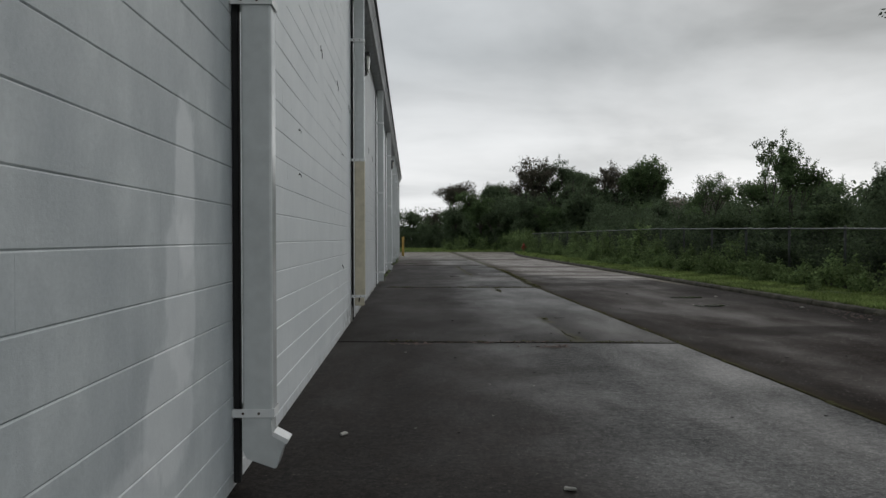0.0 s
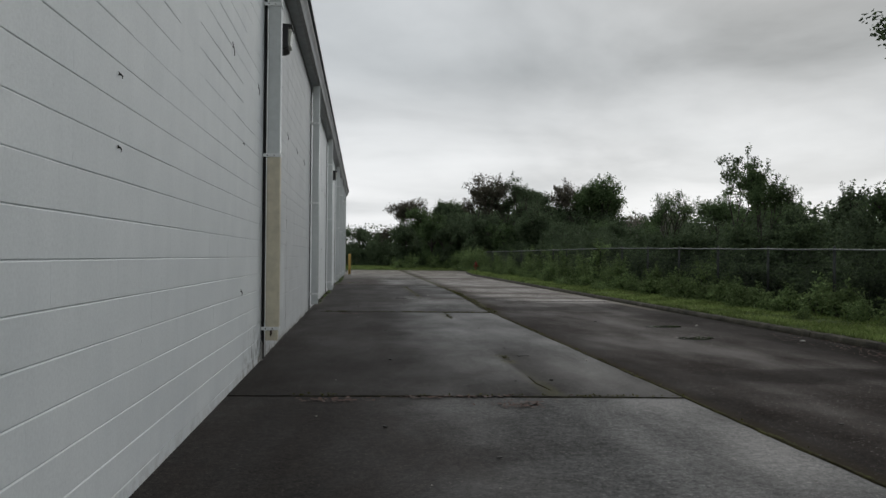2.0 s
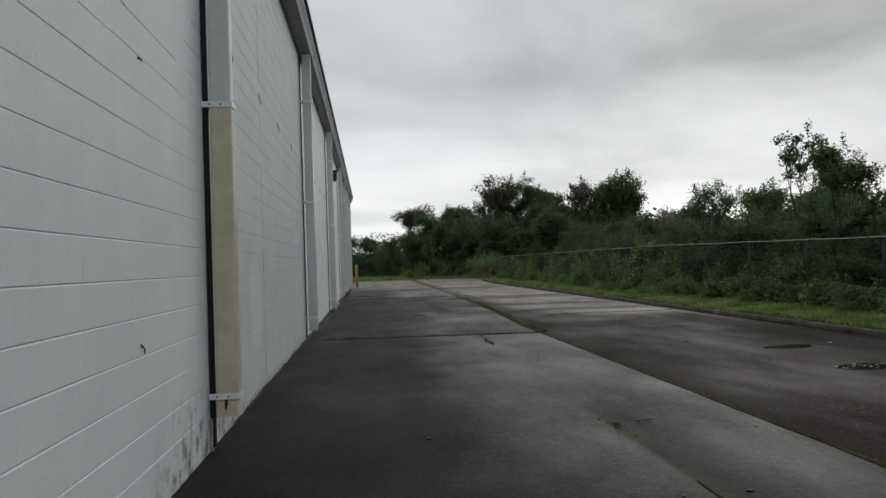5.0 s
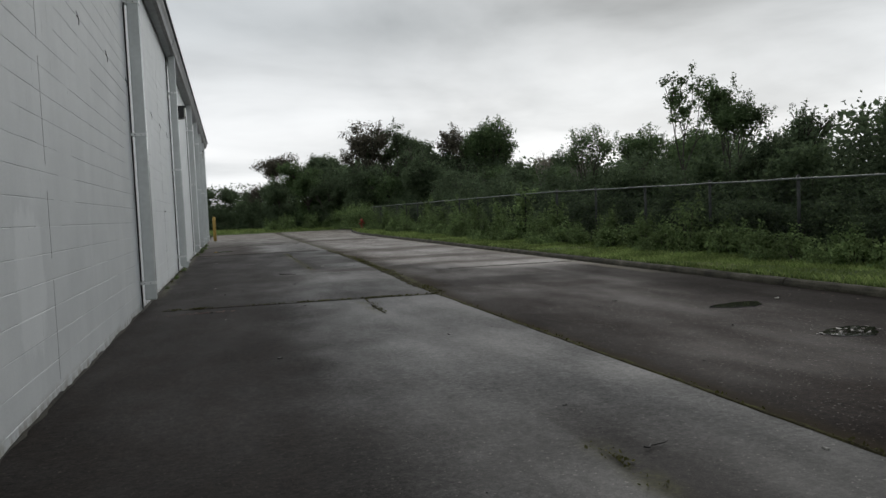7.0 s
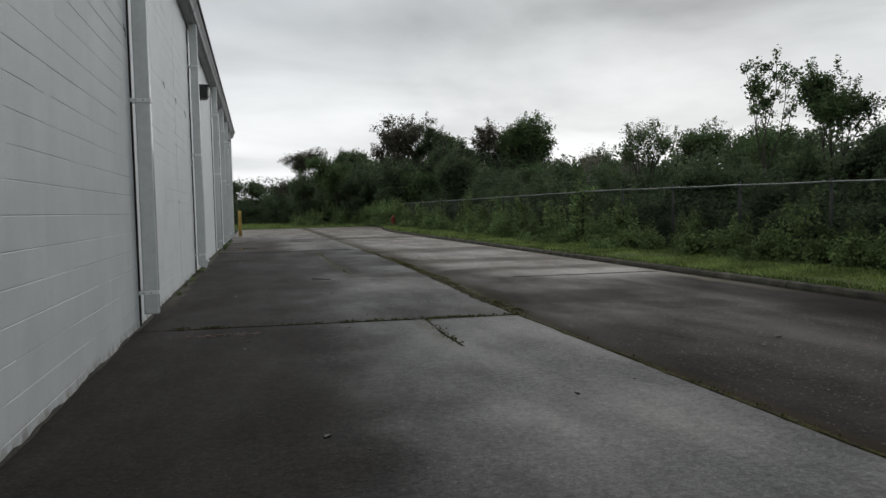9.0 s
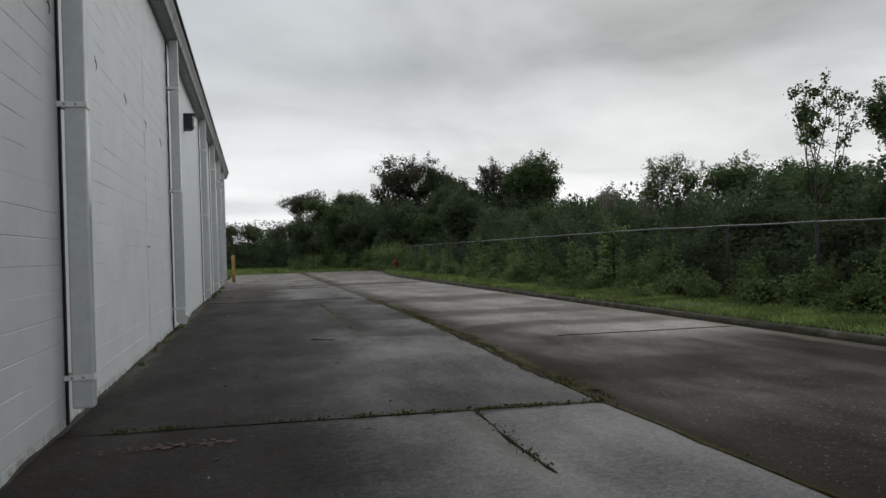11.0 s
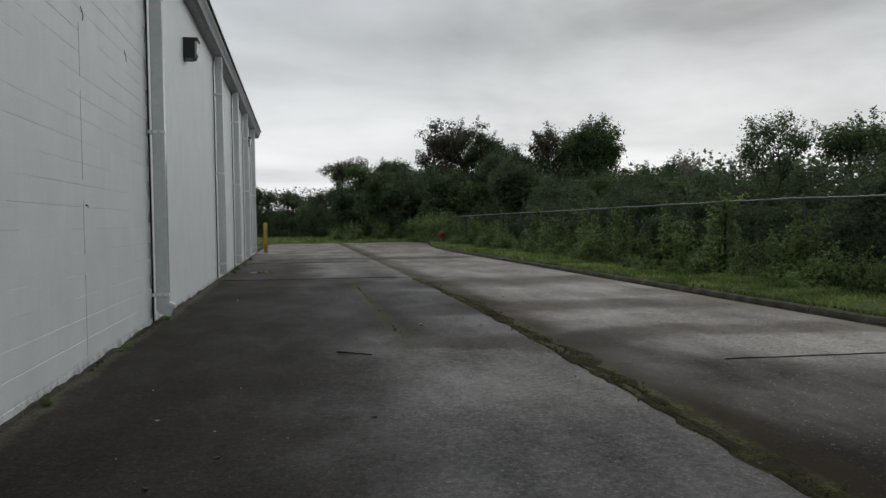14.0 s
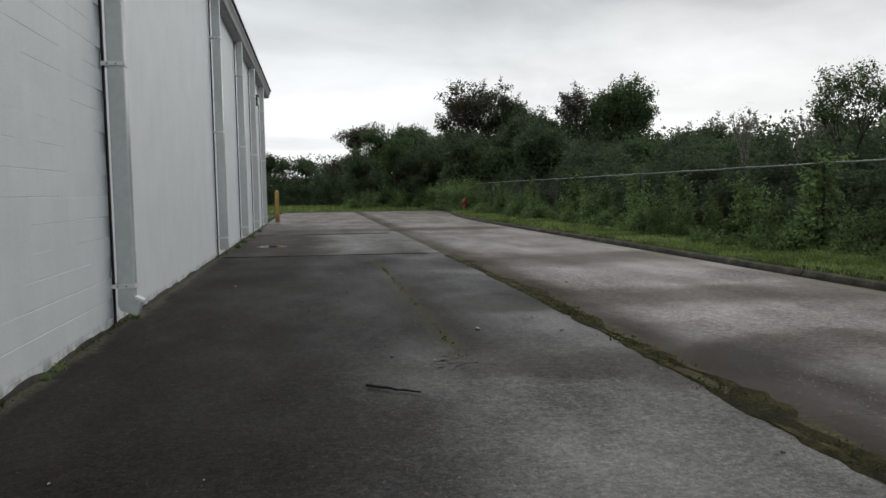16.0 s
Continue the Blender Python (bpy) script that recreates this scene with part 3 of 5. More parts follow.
def build_ground():
    xs = np.unique(np.r_[-600, -200, -60, -20, -1, np.arange(8, 14.01, 0.12), 16, 20, 30, 60, 200, 600])
    ys = np.unique(np.r_[-600, -100, -20, -8, np.arange(-6, 66, 1.5), np.arange(66, 76, 0.4), 80, 90, 110, 150, 250, 600])
    verts, faces = [], []
    for y in ys:
        for x in xs:
            inside = x < kerb_x(y) + 0.11 and y < PAVE_END + 0.3 + 0.3 * math.sin(x * 1.7)
            z = -0.14 if inside else (0.11 + 0.03 * math.sin(x * 2.1 + y * 0.7) + 0.02 * math.sin(y * 1.9))
            if not inside and y > PAVE_END - 4 and x < kerb_x(y):
                z = 0.03 + 0.02 * math.sin(x + y)
            verts.append((x, y, z))
    w = len(xs)
    for j in range(len(ys) - 1):
        for i in range(w - 1):
            k = j * w + i
            faces.append((k, k + 1, k + w + 1, k + w))
    me = bpy.data.meshes.new("ground")
    me.from_pydata(verts, [], faces)
    me.materials.append(SOIL)
    tagged(new("ground", me), "grassy soil that runs out under the trees", "ground", kind="structure")


build_ground()
pavement = thing("pavement", "worn damp grey asphalt lane with mossy joints", "pavement", kind="structure")


def joint_x(y):
    f = min(1.0, max(0.0, (y - 20.0) / 11.0))
    return 4.18 + 0.32 * f * f * (3 - 2 * f)


def slab(x0, x1, ya, yb, skew=-0.09, curved=False, z=0.0):
    """One bay of paving between two joints; its far and near edges lean with the joints."""
    n = 26
    rng = random.Random(int(x0 * 10 + ya * 7))
    left, right = [], []
    for k in range(n + 1):
        f = k / n
        yl = ya + f * (yb - ya)
        xl = joint_x(yl) + 0.012 if x0 > 1 else x0
        xr = (kerb_x(yl) if curved else x1) if x0 > 1 else joint_x(yl + skew * x1)
        left.append((xl + rng.uniform(-0.010, 0.010), yl))
        right.append((xr + (0 if x0 > 1 else rng.uniform(-0.010, 0.010)), yl + skew * (xr - xl)))
    loop = left + right[::-1]
    bm = bmesh.new()
    top = [bm.verts.new((x, y, z)) for x, y in loop]
    low = [bm.verts.new((x + (0.006 if i <= n else -0.006), y, z - 0.11)) for i, (x, y) in enumerate(loop)]
    m = n + 1
    for k in range(n):
        bm.faces.new((top[k], top[2 * m - 1 - k], top[2 * m - 2 - k], top[k + 1]))
    for k in range(len(loop)):
        j = (k + 1) % len(loop)
        bm.faces.new((top[j], top[k], low[k], low[j]))
    bmesh.ops.recalc_face_normals(bm, faces=bm.faces[:])
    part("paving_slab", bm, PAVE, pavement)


JOINT_X0, JOINT_X1 = 4.18, 4.22
LEFT_JOINTS = (-12.0, 0.2, 10.84, 20.93, 36.66, 44.2, 52.3)
for a, b in zip(LEFT_JOINTS, LEFT_JOINTS[1:]):
    slab(-0.02, JOINT_X0, a + 0.018, b - 0.018, z=-0.004 * (LEFT_JOINTS.index(a) % 2))
slab(-0.02, JOINT_X0, 52.318, PAVE_END, z=-0.002)
RIGHT_JOINTS = (-12.0, 10.42, 25.05, 36.4, 48.0)
for a, b in zip(RIGHT_JOINTS, RIGHT_JOINTS[1:]):
    slab(JOINT_X1, 8.62, a + 0.001, b - 0.001, -0.06, z=-0.006)
slab(JOINT_X1, 8.62, 48.012, PAVE_END, -0.05, True, z=-0.006)
bm = bmesh.new()
box(bm, -0.3, 12.0, -12, PAVE_END + 0.4, -0.2, -0.022)
part("joint_bed", bm, MOSS, pavement, "dark mossy soil in the joints")


def strip(points, width, rng, z=0.004, mat=None):
    """A low ragged ribbon of soil and moss along a joint."""
    bm = bmesh.new()
    rows = []
    for i, (p, q) in enumerate(zip(points, points[1:])):
        p, q = Vector((*p, 0)), Vector((*q, 0))
        n = max(2, int((q - p).length / 0.12))
        side = Vector((-(q - p).y, (q - p).x, 0)).normalized()
        for k in range(n + (i == len(points) - 2)):
            c = p.lerp(q, k / n)
            wig = 0.5 * width * (noise.noise(c * 1.3 + Vector((7, 3, 1))) + 0.5 * noise.noise(c * 5.0))
            half = width * (0.42 + 0.9 * noise.noise(c * 1.9) + 0.3 * rng.uniform(-1, 1))
            half = min(max(half, width * 0.06), width)
            row = []
            for f, h in ((-1, -0.006), (-0.4, z), (0.4, z), (1, -0.006)):
                row.append(bm.verts.new(c + side * (wig + f * half) + Vector((0, 0, h + (0.004 * rng.random() if h > 0 else 0)))))
            rows.append(row)
    for a, b in zip(rows, rows[1:]):
        for k in range(3):
            bm.faces.new((a[k], a[k + 1], b[k + 1], b[k]))
    bmesh.ops.recalc_face_normals(bm, faces=bm.faces[:])
    part("joint_moss", bm, mat or MOSS, pavement, smooth=True)


srng = random.Random(5)
strip([(4.19, 2), (4.19, 10), (4.19, 20.5)], 0.035, srng, 0.004, MOSS_PATCH)
strip([(0.5, 10.80), (2.2, 10.66), (4.2, 10.46)], 0.04, srng)
strip([(0.3, 20.9), (2.0, 20.76), (4.2, 20.54)], 0.05, srng)
strip([(3.10, 20.6), (3.07, 19.8), (3.06, 18.9)], 0.03, srng)
strip([(0.1, 36.62), (4.2, 36.3)], 0.04, srng)
strip([(joint_x(y0) + 0.006, y0) for y0 in (20.5, 23.0, 26.0, 29.0, 32.0, 35.8)], 0.07, srng, 0.004, MOSS_PATCH)
strip([(joint_x(y0) + 0.11 + 0.05 * math.sin(y0 * 1.3), y0) for y0 in np.arange(21.0, 35.0, 0.8)], 0.15, srng, 0.003, MOSS_PATCH)
strip([(u, 25.05 - 0.06 * (u - 4.2) + 0.05 * noise.noise(Vector((u * 2.1, 3, 8)))) for u in np.arange(5.7, 8.55, 0.2)], 0.014, srng, 0.002)
strip([(3.04, 10.9), (3.0, 11.3), (3.0, 11.7)], 0.03, srng, 0.004, MOSS_PATCH)
strip([(0.3, 44.2), (4.2, 43.9)], 0.03, srng)


def build_kerb():
    kerb = thing("kerb", "weathered dark concrete kerb with a grassy back", "kerb", kind="structure")
    y, i = -12.0, 0
    section = ((0.0, -0.12), (0.02, 0.03), (0.04, 0.07), (0.07, 0.09), (0.12, 0.092), (0.15, 0.08), (0.15, -0.12))
    while y < 71.0:
        step = 3.05 if y < 48 else 1.5
        bm = bmesh.new()
        rings = []
        n = 16
        for k in range(n + 1):
            yy = y + 0.012 + (step - 0.024) * k / n
            dz = 0.006 * noise.noise(Vector((i * 3.1, yy, 0)))
            dx = 0.008 * noise.noise(Vector((yy * 1.7, 4, i)))
            rings.append([bm.verts.new((kerb_x(yy) + a + dx + 0.012 * noise.noise(Vector((a * 40, yy * 3, b * 30))), yy, b + (dz + 0.010 * noise.noise(Vector((a * 30, yy * 4, 9))) if b > 0 else 0))) for a, b in section])
        m = len(section)
        for a, b in zip(rings, rings[1:]):
            for k in range(m):
                bm.faces.new((a[k], a[(k + 1) % m], b[(k + 1) % m], b[k]))
        bm.faces.new(rings[0][::-1])
        bm.faces.new(rings[-1])
        bmesh.ops.recalc_face_normals(bm, faces=bm.faces[:])
        part("kerb_stone", bm, KERB, kerb)
        y += step
        i += 1


build_kerb()


# ---- the warehouse ----
WALL_END, EAVE = 53.2, 5.22
COURSE, FIRST, BLOCK = 0.1965, 0.0805, 0.40
wall = thing("wall_east", "long white-painted concrete block wall of a warehouse", "wall", kind="structure")
bm = bmesh.new()
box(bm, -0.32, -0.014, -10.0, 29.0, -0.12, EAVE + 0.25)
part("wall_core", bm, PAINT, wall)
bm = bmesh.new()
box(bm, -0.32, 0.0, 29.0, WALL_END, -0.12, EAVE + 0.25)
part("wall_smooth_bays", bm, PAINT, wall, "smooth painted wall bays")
bm = bmesh.new()
box(bm, -24.0, -0.32, WALL_END - 0.3, WALL_END, -0.12, EAVE + 0.25)
tagged(new("wall_north", mesh_of("wall_north", bm, PAINT)), "white-painted end wall of the warehouse", "wall", kind="structure")
bm = bmesh.new()
box(bm, -24.0, -0.32, -10.0, -9.7, -0.12, EAVE + 0.25)
tagged(new("wall_south", mesh_of("wall_south", bm, PAINT)), "white-painted end wall of the warehouse", "wall", kind="structure")

for jy in (16.0, 25.97):
    for z0, z1 in ((0.12, 0.86), (1.02, 1.52), (1.7, 2.5), (2.62, 3.1), (3.4, 4.3)):
        bm = bmesh.new()
        box(bm, -0.004, 0.0009, jy - 0.003, jy + 0.003, z0, z1)
        part("control_joint", bm, SEALED, wall, "hairline vertical control joint")

gutter = thing("gutter", "grey box gutter along the eave of the warehouse", "gutter", kind="structure")
y = -10.0
while y < WALL_END:
    y1 = min(y + 6.35, WALL_END + 0.08)
    bm = bmesh.new()
    extruded(bm, ((0.003, EAVE), (0.16, EAVE), (0.22, EAVE + 0.03), (0.245, EAVE + 0.12), (0.285, EAVE + 0.20), (0.285, EAVE + 0.27), (0.003, EAVE + 0.27)), y + 0.002, y1 - 0.002)
    part("gutter_length", bm, GUTTER, gutter)
    if y > -10:
        bm = bmesh.new()
        extruded(bm, ((0.003, EAVE - 0.004), (0.165, EAVE - 0.004), (0.226, EAVE + 0.027), (0.250, EAVE + 0.118), (0.290, EAVE + 0.198), (0.290, EAVE + 0.268), (0.003, EAVE + 0.268)), y - 0.03, y + 0.03)
        part("gutter_seam", bm, GUTTER, gutter)
    y += 6.35
bm = bmesh.new()
extruded(bm, ((0.33, EAVE + 0.275), (0.33, EAVE + 0.305), (-12.0, EAVE + 1.0), (-12.0, EAVE + 0.97)), -10.1, WALL_END + 0.12)
tagged(new("roof", mesh_of("roof", bm, ROOF)), "dark low-pitched metal roof of the warehouse", "roof", kind="structure")
bm = bmesh.new()
extruded(bm, ((-12.0, EAVE + 0.97), (-12.0, EAVE + 1.0), (-24.1, EAVE + 0.305), (-24.1, EAVE + 0.275)), -10.1, WALL_END + 0.12)
tagged(new("roof_back", mesh_of("roof_back", bm, ROOF)), "dark low-pitched metal roof of the warehouse", "roof", kind="structure")


def downspout(y, style):
    """A square downspout on straps: straight, kicked out at the foot, or with a cream lower length in a mortar boot."""
    words = {"kick": "grey painted square downspout with a bent kick-out foot", "straight": "grey painted square downspout on wall straps",
             "cream": "downspout with a yellowed cream lower length in a mortar boot"}[style]
    ds = thing("downspout", words, "downspout", (0, y, 0), "downspouts on the wall")
    foot = 0.30 if style == "kick" else 0.10
    bm = bmesh.new()
    box(bm, 0.055, 0.210, -0.062, 0.062, 2.50 if style == "cream" else foot + 0.05, EAVE, 0.012, 2)
    part("pipe", bm, SPOUT, ds)
    # added black strip: stands in for deep shade between pipe and wall
    bm = bmesh.new()
    box(bm, 0.002, 0.036 if y < 14 else 0.018, -0.034, 0.020, 0.02, EAVE - 0.01, 0.006)
    part("backing_strip", bm, GAP_SHADE, ds, "black strip standing in for the shade behind the pipe")
    if style == "cream":
        bm = bmesh.new()
        box(bm, 0.055, 0.214, -0.066, 0.066, 0.36, 2.52, 0.012, 2)
        part("lower_pipe", bm, CREAM, ds, "yellowed cream lower pipe")
        bm = bmesh.new()
        box(bm, -0.02, 0.02, -0.06, 0.07, -0.02, 0.24, 0.008, 2)
        bmesh.ops.subdivide_edges(bm, edges=bm.edges[:], cuts=2)
        for v in bm.verts:
            v.co += (0.012 + 0.05 * max(0.0, 0.16 - v.co.z)) * noise.noise_vector(v.co * 16)
        part("boot", bm, BOOT, ds, "rough mortar pad at the foot")
        bm = bmesh.new()
        box(bm, 0.055, 0.200, -0.066, 0.066, 0.245, 0.36, 0.004, 1)
        part("pipe_end", bm, CREAM, ds, "cut cream pipe end below the strap")
        bm = bmesh.new()
        extruded(bm, ((0.112, 0.31), (0.116, 0.368), (0.134, 0.370), (0.138, 0.34), (0.122, 0.29)), -0.0755, -0.070)
        part("rust_streak", bm, RUST, ds, "rust streak under the strap")
    elif style == "kick":
        bm = bmesh.new()
        sec = [(0.055, 0.36), (0.200, 0.36), (0.205, 0.27), (0.275, 0.235), (0.262, 0.215), (0.225, 0.10), (0.075, 0.155), (0.055, 0.20)]
        extruded(bm, sec, -0.062, 0.062)
        bmesh.ops.bevel(bm, geom=[ed for ed in bm.edges if abs(ed.verts[0].co.y - ed.verts[1].co.y) > 0.05], offset=0.006, segments=1, affect="EDGES")
        part("elbow", bm, SPOUT, ds)
        bm = bmesh.new()
        extruded(bm, [(0.205, 0.272), (0.213, 0.292), (0.290, 0.250), (0.280, 0.228)], -0.066, 0.050)
        part("torn_lip", bm, STRAP, ds, "bright torn metal lip")
    for z in (0.39, 2.50, 4.35):
        bm = bmesh.new()
        box(bm, 0.002, 0.219, -0.072, -0.066, z - 0.02, z + 0.022)
        box(bm, 0.215, 0.219, -0.066, 0.066, z - 0.02, z + 0.022)
        box(bm, 0.002, 0.219, 0.066, 0.072, z - 0.02, z + 0.022)
        strap = part("strap", bm, STRAP, ds, "flat metal strap")
        for x in (0.06, 0.14):
            bm = bmesh.new()
            turned(bm, ((0.007, 0.0), (0.007, 0.004), (0.003, 0.006)), 8)
            bm.transform(pose(x, -0.072, z, 90))
            part("screw", bm, RUST, strap)
    return ds


for y, style in ((5.51, "kick"), (13.13, "cream"), (21.26, "straight"), (29.0, "kick"), (36.85, "straight"), (41.6, "straight"), (45.8, "straight"), (50.0, "straight"), (-2.7, "straight")):
    downspout(y, style)


def wall_lamp(y, z):
    lamp = thing("wall_lamp", "black wall-pack lamp with a cloudy lens, high on the wall", "wall lamp", (0, y, z), "lamps on the wall")
    bm = bmesh.new()
    extruded(bm, ((0.0, -0.18), (0.13, -0.18), (0.19, -0.15), (0.19, 0.12), (0.245, 0.14), (0.245, 0.17), (0.0, 0.17)), -0.17, 0.17)
    bmesh.ops.bevel(bm, geom=bm.edges[:], offset=0.006, segments=1, affect="EDGES")
    part("housing", bm, BLACK, lamp)
    bm = bmesh.new()
    extruded(bm, ((0.192, -0.13), (0.218, -0.12), (0.238, 0.09), (0.238, 0.110), (0.192, 0.112)), -0.145, 0.145)
    bmesh.ops.bevel(bm, geom=bm.edges[:], offset=0.01, segments=2, affect="EDGES")
    part("lens", bm, LENS, lamp, "cloudy prismatic lens")
    bm = bmesh.new()
    tube(bm, ((0.012, -0.13, -0.17), (0.012, -0.13, -0.24)), 0.012, 6)
    part("conduit", bm, BLACK, lamp)


bm = bmesh.new()
rows = []
frng = random.Random(12)
y = 14.0
while y < WALL_END:
    c = Vector((0, y, 0))
    wd = max(0.006, (0.012 if y < 21 else 0.022) + 0.03 * noise.noise(c * 0.9) + 0.035 * noise.noise(c * 4.0))
    ht = max(0.004, (0.008 if y < 21 else 0.016) + 0.03 * noise.noise(c * 1.3 + Vector((5, 0, 0))) + 0.02 * frng.random())
    rows.append([bm.verts.new(p) for p in ((0.002, y, -0.01), (0.002, y, ht), (wd * 0.45, y, ht * 0.7), (wd, y, -0.006))])
    y += 0.13
for a, b in zip(rows, rows[1:]):
    for k in range(3):
        bm.faces.new((a[k], a[k + 1], b[k + 1], b[k]))
bmesh.ops.recalc_face_normals(bm, faces=bm.faces[:])
tagged(new("baseboard", mesh_of("baseboard", bm, DIRT, True)), "crumbling mortar and dirt along the foot of the wall", "trim", kind="structure")

for y, z in ((14.2, 4.25), (32.4, 4.36), (46.9, 4.36)):
    wall_lamp(y, z)


def anchor(y, z, size, rng):
    a = thing("wall_anchor", "small rusty anchor stub in the painted wall", "anchor", (0, y, z), "anchor stubs in the wall")
    bm = bmesh.new()
    tube(bm, ((-0.02, 0, 0.0), (0.012, 0, 0.0), (0.020, rng.uniform(-0.01, 0.01), -size * 0.5), (0.016, rng.uniform(-0.015, 0.015), -size)), (0.005, 0.005, 0.004, 0.003), 6)
    tube(bm, ((0.004, -0.014, size * 0.5), (0.012, 0.0, 0.0)), 0.003, 5)
    part("stub", bm, BLACK, a)


arng = random.Random(8)
for k in range(12):
    anchor(9.26 + 1.68 * k, 3.22, 0.085, arng)
for y, z, s in ((7.77, 1.815, 0.02), (7.77, 2.18, 0.02), (11.6, 2.42, 0.018), (11.54, 0.917, 0.035), (26.05, 1.475, 0.02), (29.9, 1.48, 0.018)):
    anchor(y, z, s, arng)


# ---- bollard, hydrant, fence ----
def bollard(x, y):
    b = thing("bollard", "faded yellow steel bollard at the warehouse corner", "bollard", (x, y, 0))
    bm = bmesh.new()
    turned(bm, ((0.088, -0.05), (0.088, 1.33), (0.082, 1.365), (0.05, 1.395), (0.012, 1.405)), 24)
    part("post", bm, YELLOW, b, "", True)
    bm = bmesh.new()
    turned(bm, ((0.15, -0.05), (0.145, 0.015), (0.10, 0.035), (0.089, 0.036)), 20)
    part("footing", bm, BOOT, b, "rough mortar collar")


bollard(0.40, 53.75)


def hydrant(x, y, z):
    h = thing("fire_hydrant", "faded red iron fire hydrant on the verge", "fire hydrant", (x, y, z))
    bm = bmesh.new()
    turned(bm, ((0.15, 0.0), (0.15, 0.04), (0.10, 0.05), (0.095, 0.42), (0.14, 0.44), (0.14, 0.48), (0.115, 0.49)), 20)
    part("barrel", bm, RED, h, "", True)
    bm = bmesh.new()
    turned(bm, ((0.125, 0.485), (0.125, 0.53), (0.11, 0.59), (0.06, 0.65), (0.03, 0.66), (0.03, 0.72), (0.015, 0.73)), 20)
    part("bonnet", bm, RED, h, "", True)
    for turn, r, l in ((90, 0.055, 0.19), (-90, 0.055, 0.19), (180, 0.075, 0.20)):
        bm = bmesh.new()
        turned(bm, ((r * 0.8, 0.05), (r * 0.8, l - 0.06), (r * 1.25, l - 0.055), (r * 1.2, l - 0.01), (0.025, l), (0.025, l + 0.04)), 14)
        bm.transform(pose(0, 0, 0.36, 90, 0, turn))
        part("nozzle", bm, RED, h)


hydrant(10.22, 61.5, 0.17)

FENCE_X = 11.0


def rail_z(y):
    return min(1.675, 1.467 + 0.0125 * (y - 15.3))


def build_fence():
    fence = thing("chain_link_fence", "overgrown galvanised chain-link fence with a top rail", "fence")
    y0, y1 = 3.0, 62.0
    bm = bmesh.new()
    ys = [y0 + 0.5 * k for k in range(int((y1 - y0) / 0.5) + 1)]
    tube(bm, [(FENCE_X, y, rail_z(y) - 0.012 * math.sin(((y - 3.2) % 2.52) / 2.52 * math.pi)) for y in ys], 0.017, 8)
    part("top_rail", bm, GALV, fence, "", True)
    y = y0 + 0.2
    while y < y1:
        bm = bmesh.new()
        tube(bm, ((FENCE_X + 0.05, y, 0.05), (FENCE_X + 0.05, y, rail_z(y) + 0.03)), 0.03, 10)
        part("post", bm, POST, fence, "", True)
        bm = bmesh.new()
        turned(bm, ((0.036, rail_z(y) + 0.005), (0.036, rail_z(y) + 0.03), (0.02, rail_z(y) + 0.06), (0.004, rail_z(y) + 0.065)), 10, (FENCE_X + 0.05, y))
        part("post_cap", bm, POST, fence)
        y += 2.52
    verts, faces = [], []
    pitch, r = 0.075, 0.0013
    for s in (-1, 1):
        k = 0
        while y0 + k * pitch < y1:
            ya = y0 + k * pitch
            top = rail_z(ya) - 0.02
            yb = ya + s * (top - 0.14)
            i = len(verts)
            x = FENCE_X - 0.02 + 0.003 * s
            verts += [(x - r, ya, 0.14), (x + r, ya + r, 0.14), (x + r, ya - r, 0.14), (x - r, yb, top), (x + r, yb + r, top), (x + r, yb - r, top)]
            faces += [(i, i + 1, i + 4, i + 3), (i + 1, i + 2, i + 5, i + 4), (i + 2, i, i + 3, i + 5)]
            k += 1
    me = bpy.data.meshes.new("wire_mesh")
    me.from_pydata(verts, [], faces)
    me.materials.append(WIRE)
    ob = new("wire_mesh", me)
    ob.parent = fence
    tagged(ob, "dull diamond wire mesh", kind="stuff")


build_fence()


# ---- trees and shrubs ----
def grow(rng, levels, forks, rise, spread, trunk=0.35, lean=(0.0, 0.0)):
    """A branching skeleton in a unit box: segments (a, b, ra, rb) and twig ends."""
    segs, tips = [], []

    def go(p, d, length, r, level):
        mid = p + d * length * 0.5 + rng.normal(size=3) * length * 0.06
        q = p + d * length + rng.normal(size=3) * length * 0.05
        segs.append((p, mid, r, r * 0.85))
        segs.append((mid, q, r * 0.85, r * 0.68))
        if level <= 1:
            tips.append(q)
            tips.append(mid)
        if level == 0:
            return
        n = forks + (rng.random() < 0.5)
        turn = rng.uniform(0, math.tau)
        for k in range(n):
            a = turn + k * math.tau / n + rng.uniform(-0.5, 0.5)
            side = np.array((math.cos(a), math.sin(a), 0.0))
            nd = d * rise + side * spread * rng.uniform(0.6, 1.2) + np.array((0, 0, 0.25))
            nd /= np.linalg.norm(nd)
            go(q, nd, length * rng.uniform(0.58, 0.85), r * 0.62, level - 1)

    d0 = np.array((lean[0], lean[1], 1.0))
    go(np.zeros(3), d0 / np.linalg.norm(d0), trunk, 0.028, levels)
    return segs, np.array(tips)


